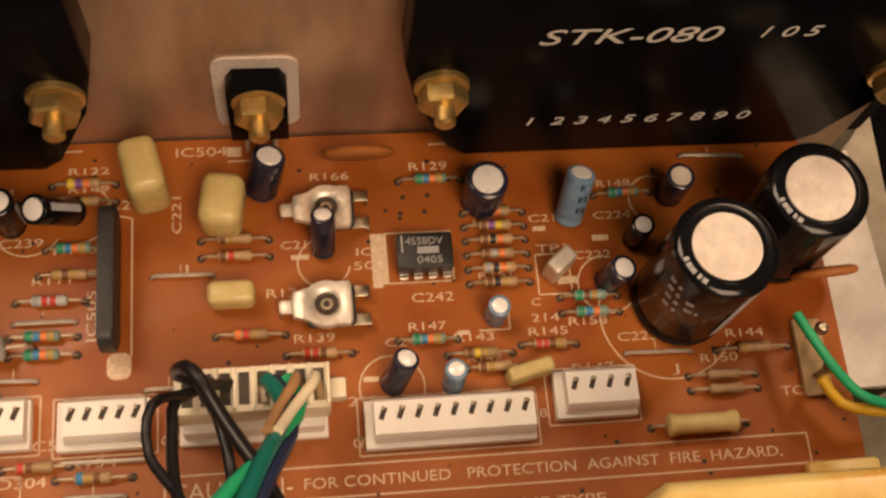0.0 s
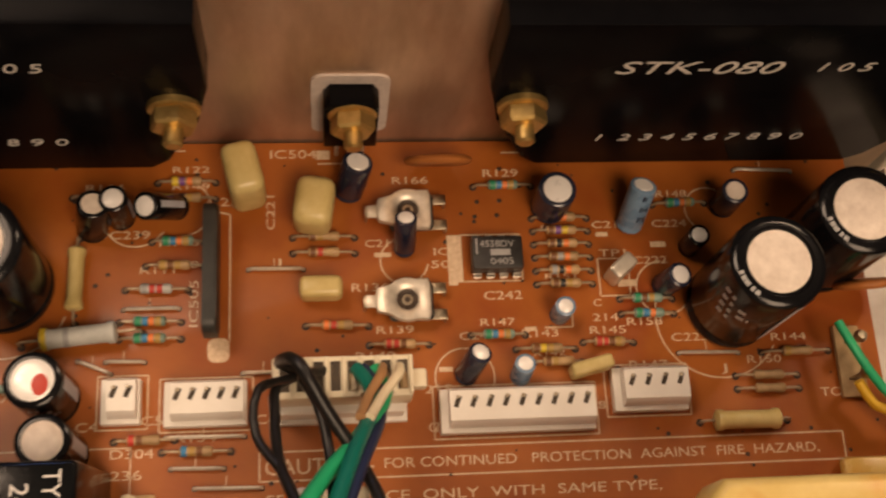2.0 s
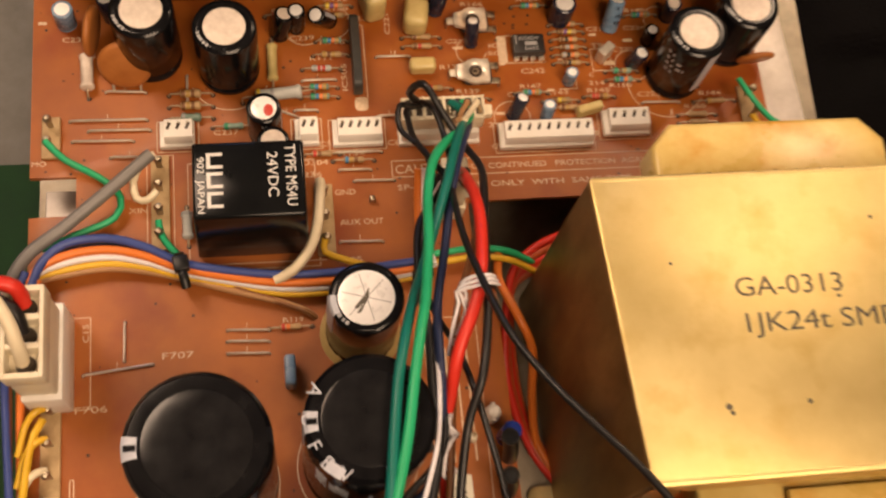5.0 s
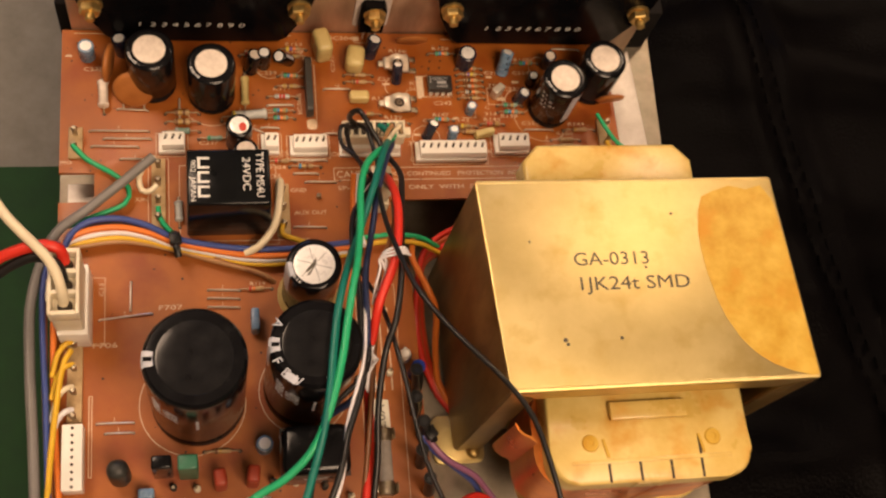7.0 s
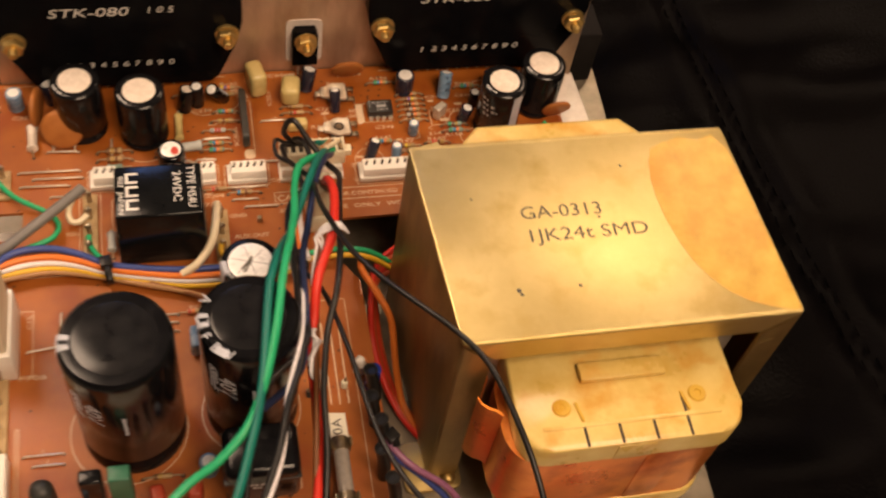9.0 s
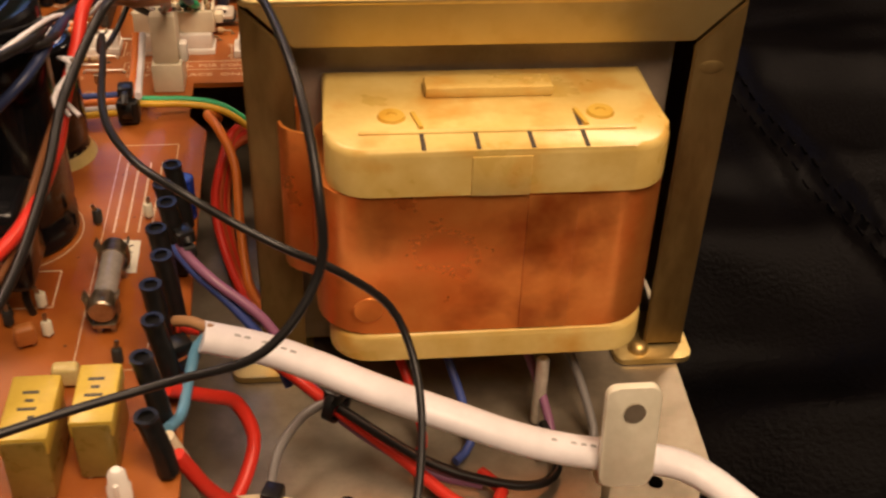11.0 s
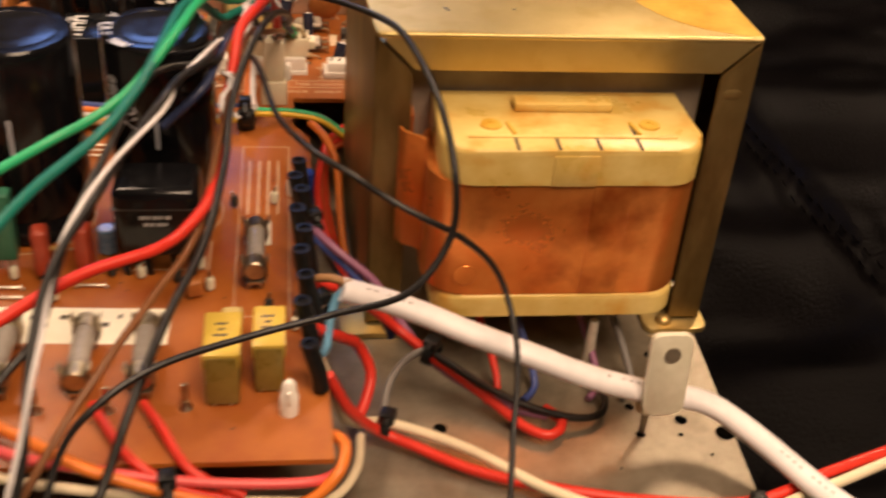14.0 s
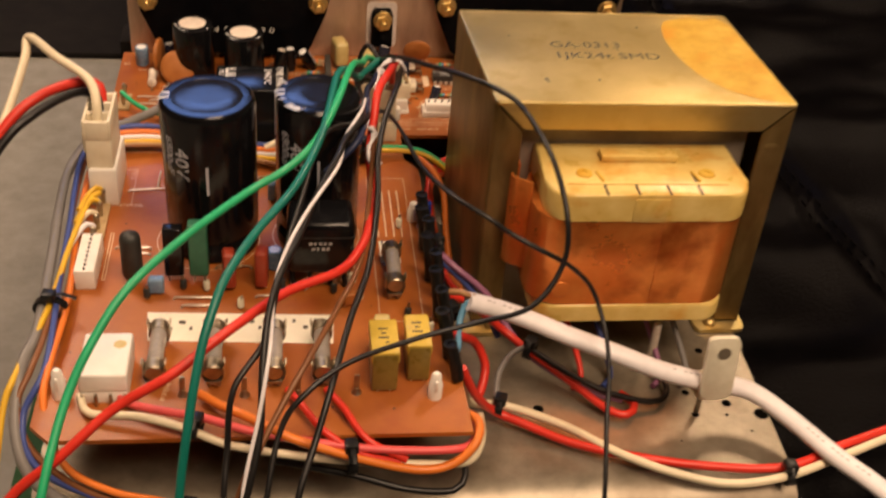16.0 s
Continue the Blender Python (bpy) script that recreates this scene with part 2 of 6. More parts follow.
def box(x0, y0, z0, x1, y1, z1, bevel=0.0, seg=2, bm=None):
    bm = bm or bmesh.new()
    made = bmesh.ops.create_cube(bm, size=1.0)["verts"]
    for v in made:
        v.co = Vector(((x0 + x1) / 2 + v.co.x * (x1 - x0), (y0 + y1) / 2 + v.co.y * (y1 - y0), (z0 + z1) / 2 + v.co.z * (z1 - z0)))
    if bevel:
        edges = {e for v in made for e in v.link_edges}
        bmesh.ops.bevel(bm, geom=list(edges), offset=bevel, segments=seg, affect="EDGES", profile=0.5)
    return bm


def lathe(profile, n=24, x=0.0, y=0.0, bm=None, axis="z", at=(0, 0, 0)):
    """A turned body: profile rows of radius and height, closed where the radius is 0."""
    bm = bm or bmesh.new()
    rings = []
    for r, h in profile:
        ring = []
        for k in range(1 if r == 0 else n):
            a = 2 * math.pi * k / n
            p = (r * math.cos(a), r * math.sin(a), h)
            p = {"z": p, "y": (p[0], p[2], -p[1]), "x": (p[2], p[0], p[1])}[axis]
            ring.append(bm.verts.new((p[0] + x + at[0], p[1] + y + at[1], p[2] + at[2])))
        rings.append(ring)
    for a, b in zip(rings, rings[1:]):
        for k in range(n):
            i, j = k % len(a), (k + 1) % len(a)
            p, q = k % len(b), (k + 1) % len(b)
            face = [a[i], a[j], b[q], b[p]]
            face = [v for m, v in enumerate(face) if v not in face[:m]]
            if len(face) > 2:
                bm.faces.new(face)
    return bm


def spline(points, step=2.2):
    """Evenly spaced points on a smooth curve through the given ones."""
    p = [Vector(q) for q in points]
    if len(p) == 2:
        return p
    p = [p[0] * 2 - p[1]] + p + [p[-1] * 2 - p[-2]]
    out = []
    for a, b, c, d in zip(p, p[1:], p[2:], p[3:]):
        n = max(2, int((c - b).length / step))
        for k in range(n):
            t = k / n
            out.append(0.5 * (2 * b + (c - a) * t + (2 * a - 5 * b + 4 * c - d) * t * t + (3 * b - a - 3 * c + d) * t ** 3))
    return out + [p[-2]]


def tube(points, r, n=8, bm=None, smooth=True, step=2.2, flat=1.0):
    bm = bm or bmesh.new()
    p = spline(points, step) if smooth else [Vector(q) for q in points]
    rings, side = [], None
    for k, q in enumerate(p):
        way = (p[min(k + 1, len(p) - 1)] - p[max(k - 1, 0)]).normalized()
        if side is None:
            side = way.orthogonal().normalized() if abs(way.z) > 0.9 else way.cross(Vector((0, 0, 1))).normalized()
        side = (side - way * side.dot(way)).normalized()
        up = side.cross(way)
        rings.append([bm.verts.new(q + (side * math.cos(a) + up * math.sin(a) * flat) * r) for a in (2 * math.pi * m / n for m in range(n))])
    for a, b in zip(rings, rings[1:]):
        for m in range(n):
            bm.faces.new((a[m], a[(m + 1) % n], b[(m + 1) % n], b[m]))
    bm.faces.new(rings[0][::-1])
    bm.faces.new(rings[-1])
    return bm


def slab(outline, z0, z1, bevel=0.0, bm=None):
    """A flat outline in x and y, given thickness."""
    bm = bm or bmesh.new()
    low = [bm.verts.new((x, y, z0)) for x, y in outline]
    top = [bm.verts.new((x, y, z1)) for x, y in outline]
    bm.faces.new(low[::-1])
    cap = bm.faces.new(top)
    for k in range(len(outline)):
        m = (k + 1) % len(outline)
        bm.faces.new((low[k], low[m], top[m], top[k]))
    if bevel:
        bmesh.ops.bevel(bm, geom=list(cap.edges), offset=bevel, segments=2, affect="EDGES", profile=0.5)
    return bm


def turned(bm, m):
    bmesh.ops.transform(bm, matrix=m, verts=bm.verts)
    return bm


def rounded(x0, y0, x1, y1, r, n=5):
    out = []
    for cx, cy, a0 in ((x1 - r, y1 - r, 0), (x0 + r, y1 - r, 90), (x0 + r, y0 + r, 180), (x1 - r, y0 + r, 270)):
        for k in range(n + 1):
            a = radians(a0 + 90 * k / n)
            out.append((cx + r * math.cos(a), cy + r * math.sin(a)))
    return out


def lettering(text, size, depth=0.06, width=None, shear=0.0, spacing=1.0):
    """Raised letters from Blender's own font, in millimetres, from the lower left corner, as a bmesh."""
    cu = bpy.data.curves.new("letters", "FONT")
    cu.body, cu.size, cu.extrude, cu.shear, cu.space_character, cu.resolution_u = text, size, depth / 2, shear, spacing, 3
    tmp = bpy.data.objects.new("letters", cu)
    scene.collection.objects.link(tmp)
    me = bpy.data.meshes.new_from_object(tmp.evaluated_get(bpy.context.evaluated_depsgraph_get()))
    bm = bmesh.new()
    bm.from_mesh(me)
    bpy.data.objects.remove(tmp)
    bpy.data.curves.remove(cu)
    bpy.data.meshes.remove(me)
    if width and bm.verts:
        lo, hi = min(v.co.x for v in bm.verts), max(v.co.x for v in bm.verts)
        for v in bm.verts:
            v.co.x = (v.co.x - lo) * width / (hi - lo)
    return bm


def bar(x, y, w, h, z=0.0, d=0.06, bm=None):
    return box(x, y, z, x + w, y + h, z + d, bm=bm)


# ---- setting: the room, the couch and the cloths under the set ----
def room():
    a, h0, h1, w = 2.9, -0.2, 1.95, 0.1
    # Walls and ceiling stay out of view; they are added to bounce lamp light.
    for name, c in (("wall_north", (-a, a, a, a + w)), ("wall_south", (-a, -a - w, a, -a)), ("wall_east", (a, -a, a + w, a)), ("wall_west", (-a - w, -a, -a, a))):
        single(name, box(c[0] * 1000, c[1] * 1000, h0 * 1000, c[2] * 1000, c[3] * 1000, h1 * 1000), ROOMWALL, "unseen warm painted room wall, added for bounced light", "wall", kind="structure")
    single("ceiling", box(-a * 1000, -a * 1000, h1 * 1000, a * 1000, a * 1000, h1 * 1000 + 100), CEIL, "unseen pale room ceiling, added for bounced light", "ceiling", kind="structure")
    single("floor", box(-a * 1000, -a * 1000, h0 * 1000 - 100, a * 1000, a * 1000, h0 * 1000), CLOTHGREY, "dull grey carpet floor of the room", "floor", kind="structure")


room()


def seam_x(y):
    """Where the couch seam runs across at a place along it."""
    q = max(-300, min(250, y))
    return 177 - 0.11 * q + 0.0003 * q * q


def couch():
    """A soft leather seat with gentle folds and a stitched seam."""
    bm = bmesh.new()
    x0, x1, y0, y1, nx, ny = -146, 760, -620, 800, 150, 210
    grid = []
    for j in range(ny + 1):
        row = []
        for i in range(nx + 1):
            x, y = x0 + (x1 - x0) * i / nx, y0 + (y1 - y0) * j / ny
            seam = seam_x(y)
            z = -44 + 9 * noise.noise(Vector((x * 0.008, y * 0.02, 3))) + 4.0 * noise.noise(Vector((x * 0.02 + y * 0.012, y * 0.05, 8)))
            z += 0.06 * max(0, x - 120) - 3.5 * math.exp(-((x - seam) / 5.0) ** 2) + 2.0 * math.exp(-((x - seam - 11) / 6) ** 2) + 2.0 * math.exp(-((x - seam + 11) / 6) ** 2)
            if x < 115:
                z = min(z, -42)
            row.append(bm.verts.new((x, y, z)))
        grid.append(row)
    for a, b in zip(grid, grid[1:]):
        for i in range(nx):
            bm.faces.new((a[i], a[i + 1], b[i + 1], b[i]))
    low = [bm.verts.new((x, y, -200)) for x, y in ((x0, y0), (x1, y0), (x1, y1), (x0, y1))]
    bm.faces.new(low[::-1])
    for edge, p, q in ((grid[0], 0, 1), ([r[-1] for r in grid], 1, 2), (grid[-1][::-1], 2, 3), ([r[0] for r in grid][::-1], 3, 0)):
        bm.faces.new([low[p], low[q]] + list(edge[::-1]))
    seat = thing("couch", 200, 0, -200, "black grained leather couch seat with a stitched seam", "couch")
    for v in bm.verts:
        v.co -= Vector((200, 0, -200))
    part("cushion", bm, LEATHER, seat, angle=70)
    for off in (-3.4, 3.4):
        for j in range(70):
            y = -300 + j * 8.2
            seam = seam_x(y)
            x = seam + off
            z = -44 + 9 * noise.noise(Vector((x * 0.008, y * 0.02, 3))) + 4.0 * noise.noise(Vector((x * 0.02 + y * 0.012, y * 0.05, 8))) + 0.06 * max(0, x - 120) + 0.2
            if j == 0:
                stitch = box(-0.45, -2.6, -0.5, 0.45, 2.6, 0.6, 0.3)
                mesh = finish(stitch, "stitch", LEATHER)
            s = new("stitch", mesh)
            s.parent = seat
            s.location = ((x - 200) * MM, y * MM, (z + 200) * MM)


couch()
single("dark_rug", box(-1500, 414, -200, 1400, 2400, -194, 2), BLACKPAINT, "near-black rug on the floor behind", "rug", kind="structure")
green_box = thing("green_box", -185.5, -41, -200, "dark green flat lidded box on the grey floor", "box")
part("tray", box(-19, -98, 0, 19, 97.4, 6, 1.2), CLOTHGREEN, green_box)
part("lid", box(-19.5, -99, 6, 19.5, 98, 10, 1.2), CLOTHGREEN, green_box)


# ---- chassis ----
def chassis():
    c = thing("chassis", 0, 0, -30, "grey galvanised steel amplifier chassis tray with punched holes", "chassis")
    bm = bmesh.new()
    # the tray with a rolled front edge, as one bent sheet
    profile = [(62, 0), (-216, 0), (-222, -1.2), (-227, -4.5), (-230, -9), (-231, -14), (-229.6, -14), (-228.6, -9), (-226, -5.4), (-221.6, -2.4), (-216, -1.4), (62, -1.4)]
    x0, x1 = -148, 112
    left = [bm.verts.new((x0, y, z)) for y, z in profile]
    right = [bm.verts.new((x1 - (9 if y < -200 else 0), y, z)) for y, z in profile]
    n = len(profile)
    for k in range(n):
        m = (k + 1) % n
        bm.faces.new((left[k], right[k], right[m], left[m]))
    bm.faces.new(left)
    bm.faces.new(right[::-1])
    part("tray", bm, STEEL, c)
    part("rear_rail", box(-148, 40, 0, 108, 60, 30, 1.5), BLACKPAINT, c)
    for x, y, r in ((101.2, -190.7, 2.7), (89.9, -184.8, 1.8), (76.7, -190.1, 1.4), (76.2, -178.8, 1.4), (88.2, -190.8, 0.7), (88.0, -155.8, 1.5), (20.0, -185.7, 2.0), (55.4, -183, 1.7), (95, -199, 0.5), (68, -203, 0.4)):
        part("punched_hole", lathe([(0, 0.05), (r, 0.05), (r, 0.16), (r * 0.94, 0.2), (0, 0.2)], 14, x, y), HOLE, c, "dark punched hole")
    ear = part("fixing_ear", slab(rounded(84, -246, 106, -229, 3), -3.4, -2.2, 0.3), PALESTEEL, c, "pale fixing ear")
    part("ear_hole", lathe([(0, -2.2), (1.6, -2.2), (1.6, -2.1), (0, -2.1)], 14, 96, -238), HOLE, ear)
    part("shield_plate", box(-143, -47, 14, -112, -31, 15.2, 0.4), PALESTEEL, c, "pale plate under the board notch")


chassis()


def right_bracket():
    b = thing("angle_bracket", 84, 0, -30, "pale metal angle bracket beside the circuit board", "bracket")
    bm = slab([(-6, -24), (8, -24), (6, 22), (-6, 24)], 24.5, 26, 0.4)
    part("top_flange", bm, PALESTEEL, b)
    part("web", box(5.2, -24, 0, 6.4, 24, 25, 0.3), PALESTEEL, b)


right_bracket()


def heatsink():
    h = thing("heatsink", -27, 31, -28, "upright brownish brushed metal heatsink plate", "heatsink")
    part("plate", box(-114, -2, 0, 119, 2, 92, 0.5), HEATSINK, h)
    for k in range(12):
        x = -112 + k * 20.4
        part("fin", box(x, 2, 4, x + 2, 20, 90, 0.4), HEATSINK, h)


heatsink()


def hex_nut(parent, x, y, z):
    """A washer, hexagon nut and bolt end that stick out towards -y."""
    part("washer", turned(lathe([(0, 0), (4.5, 0), (4.5, 1.0), (4.1, 1.3), (0, 1.3)], 24), pose(x, y, z, 90)), BRASS, parent)
    part("nut", turned(lathe([(0, 1.3), (3.6, 1.3), (4.1, 1.7), (4.1, 4.0), (3.6, 4.5), (0, 4.5)], 6), pose(x, y, z, 90, 0, 0) @ pose(0, 0, 0, 0, 0, 12)), BRASS, parent, angle=20)
    prof = [(0, 4.4)] + [(1.75 - 0.09 * (k % 2), 4.4 + k * 0.35) for k in range(9)] + [(1.3, 7.6), (0, 7.6)]
    part("bolt_end", turned(lathe(prof, 14), pose(x, y, z, 90)), BRASS, parent)


def power_module(x0, name_label):
    """A hybrid power module: black body bolted to the heatsink, white print, ten pins down into the board."""
    m = thing("power_module", x0, 29, 0, name_label, "power module", "power modules on the heatsink")
    shape = [(0, 57), (0, 35), (2.5, 24), (9.5, 6.5), (13, 3.2), (76, 3.2), (79.5, 6.5), (86.5, 24), (89, 35), (89, 57)]
    bm = slab([(x, z) for x, z in shape[::-1]], 0, 7.0, 0.8)
    part("body", turned(bm, Matrix(((1, 0, 0, 0), (0, 0, -1, 0), (0, 1, 0, 0), (0, 0, 0, 1)))), STKBLACK, m)
    hex_nut(m, 6.2, -7.0, 30)
    hex_nut(m, 83, -7.0, 30)
    face = pose(0, -7.0, 0, 90)
    part("type_print", turned(lettering("STK-080", 6.0, width=28.5, shear=0.22), face @ pose(20, 41.2, 0.05)), WHITEINK, m)
    part("date_print", turned(lettering("1 0 5", 4.2, width=9.5, shear=0.2), face @ pose(55, 42.0, 0.05)), WHITEINK, m)
    for k, d in enumerate("1234567890"):
        part("pin_number", turned(lettering(d, 3.9, width=2.2 if d != "1" else 1.0, shear=0.15), face @ pose(22.6 + k * 4.22, 14.4, 0.05)), WHITEINK, m)
        part("pin", tube([(23.5 + k * 4.22, -3.5, 4), (23.5 + k * 4.22, -3.5, 2.2), (23.5 + k * 4.22, -3.8, -1)], 0.5, 6), WIRE, m)
    return m


power_module(-0.5, "black hybrid power module bolted on heatsink, printed STK-080")
power_module(-137, "black hybrid power module on heatsink beside the rails")


def regulator():
    r = thing("regulator_transistor", -23.8, 29, 0, "black regulator transistor on a pasted white washer", "transistor")
    m = Matrix(((1, 0, 0, 0), (0, 0, -1, 0), (0, 1, 0, 0), (0, 0, 0, 1)))
    part("insulating_washer", turned(slab(rounded(-7.2, 5.2, 7.0, 28.2, 2.6), 0, 0.5), m), PASTE, r, "white pasted washer", )
    part("body", turned(slab([(-5, 7), (5, 7), (5, 23), (3.8, 25.4), (-3.8, 25.4), (-5, 23)], 0.6, 4.6, 0.5), m), STKBLACK, r)
    hex_nut(r, 0.2, -3.6, 20.6)
    for x in (-2.5, 0, 2.5):
        part("lead", tube([(x, -2.5, 8), (x, -2.8, 3), (x, -3, -1)], 0.45, 6), WIRE, r)


regulator()


# ---- circuit board with its printed legends ----
board = thing("circuit_board", 0, 0, 0, "brown phenolic circuit board with cream printed legends", "circuit board")
OUTLINE = [(-144.5, 28.6), (-144.5, -33), (-131.5, -33), (-131.5, -45), (-144.5, -45), (-144.5, -219), (-138.5, -225.3), (-11, -225.8), (-14, -130), (-14.5, -74), (-20, -66), (-20, -46), (78, -45.5), (78, 28.6)]
part("panel", slab(OUTLINE, -1.6, 0, 0.15), PCB, board)


def legend(text, x, y, size=2.4, turn=0, width=None):
    if not text.strip():
        return
    part("legend", turned(lettering(text, size * 1.35, 0.05, width=width), pose(x, y, 0.03, 0, 0, turn)), INK, board)


def rule(x0, y0, x1, y1, w=0.3):
    d = Vector((x1 - x0, y1 - y0, 0))
    bm = box(0, -w / 2, 0.0, d.length, w / 2, 0.045)
    part("printed_line", turned(bm, pose(x0, y0, 0.01, 0, 0, math.degrees(math.atan2(d.y, d.x)))), INK, board)


def frame_lines(x0, y0, x1, y1, w=0.3):
    rule(x0, y0, x1, y0, w), rule(x1, y0, x1, y1, w), rule(x1, y1, x0, y1, w), rule(x0, y1, x0, y0, w)


def circle_line(x, y, r, w=0.3, a0=0, a1=360):
    bm = bmesh.new()
    n = 30
    ring = []
    for k in range(n + 1):
        a = radians(a0 + (a1 - a0) * k / n)
        ring.append([bm.verts.new((x + q * math.cos(a), y + q * math.sin(a), 0.05)) for q in (r - w / 2, r + w / 2)])
    for a, b in zip(ring, ring[1:]):
        bm.faces.new((a[0], a[1], b[1], b[0]))
    part("printed_line", bm, INK, board)


def hole(x, y, r=0.55):
    part("solder_hole", lathe([(0, 0.03), (r, 0.03), (r * 0.8, 0.07), (0, 0.07)], 8, x, y), PAD, board)


# ---- component kinds ----
def jumper(x0, y0, x1, y1, mark=True, lift=0.9):
    d = Vector((x1 - x0, y1 - y0, 0)).normalized() * 0.7
    a, b = Vector((x0, y0, -0.8)), Vector((x1, y1, -0.8))
    up = Vector((0, 0, lift + 0.8))
    bm = tube([a, a + up * 0.7, a + up + d * 0.8, b + up - d * 0.8, b + up * 0.7, b], 0.36, 6, smooth=False)
    single("jumper_wire", bm, WIRE, "bare tinned jumper wire on the circuit board", "jumper wire", "jumper wires on the board")
    hole(x0, y0), hole(x1, y1)
    if mark:
        legend("J", (x0 + x1) / 2 - 0.6, (y0 + y1) / 2 + 0.9, 1.5)


def resistor(x0, y0, x1, y1, bands="", body=None, r=0.95, length=5.8, lift=0.25, label=None):
    """An axial resistor between two holes: waisted body, colour rings, bent leads."""
    d = Vector((x1 - x0, y1 - y0, 0))
    span, turn = d.length, math.degrees(math.atan2(d.y, d.x))
    body = body or TAN
    kind = {TAN: "tan", RGREEN: "grey-green", RGREY: "grey"}.get(body, "pale")
    label = label or (kind + " axial resistor" + (" with " + ", ".join(bands.split()) + " bands" if bands else " lying on the board"))
    t = thing("resistor", (x0 + x1) / 2, (y0 + y1) / 2, 0, label, "resistor", "resistors on the board", turn)
    h, z = min(length, span * 0.8) / 2, r + lift
    prof = [(0, -h), (r * 0.7, -h), (r, -h + 0.4), (r, -h + 1.3), (r * 0.86, -h + 1.8), (r * 0.86, h - 1.8), (r, h - 1.3), (r, h - 0.4), (r * 0.7, h), (0, h)]
    part("body", lathe(prof, 12, axis="x", at=(0, 0, z)), body, t)
    for k, c in enumerate(bands.split()):
        x = -h + 0.85 + k * (2 * h - 1.7) / max(3, len(bands.split()) - 1 + 0.4)
        rr = r if abs(x) > h - 1.5 else r * 0.86
        part("colour_band", lathe([(rr * 0.9, x - 0.5), (rr * 1.04, x - 0.5), (rr * 1.04, x + 0.5), (rr * 0.9, x + 0.5)], 12, axis="x", at=(0, 0, z)), BANDS[c], t, c + " band")
    for s in (-1, 1):
        part("lead", tube([(s * (h - 0.1), 0, z), (s * (span / 2 - 0.7), 0, z), (s * span / 2, 0, z - 0.7), (s * span / 2, 0, -0.8)], 0.27, 6, smooth=False), LEADWIRE, t)
    hole(x0, y0, 0.8), hole(x1, y1, 0.8)
    return t


def can_profile(r, h, groove=True):
    p = [(0, 0.3), (r * 0.9, 0.3), (r, 0.9)]
    if groove:
        p += [(r, h * 0.09), (r * 0.93, h * 0.12), (r * 0.93, h * 0.135), (r, h * 0.165)]
    e = min(2.2, r * 0.16)
    p += [(r, h - e * 1.2), (r * 0.985, h - e * 0.5), (r - e * 0.6, h - 0.08), (r - e * 1.2, h), (r * 0.74, h)]
    return p


def folded_band(t, r, h, a0, half):
    """A pale printed band down the sleeve, folded over the rim."""
    bm = bmesh.new()
    rows = []
    for rr, z in ((r + 0.08, h - 16), (r + 0.08, h - 2.6), (r * 0.99, h - 0.7), (r * 0.93, h + 0.06), (r * 0.78, h + 0.07)):
        rows.append([bm.verts.new((rr * math.cos(radians(a0 + half * k / 2)), rr * math.sin(radians(a0 + half * k / 2)), z)) for k in range(-2, 3)])
    for a, b in zip(rows, rows[1:]):
        for k in range(4):
            bm.faces.new((a[k], a[k + 1], b[k + 1], b[k]))
    part("pale_band", bm, SILVERINK, t, "pale printed band")


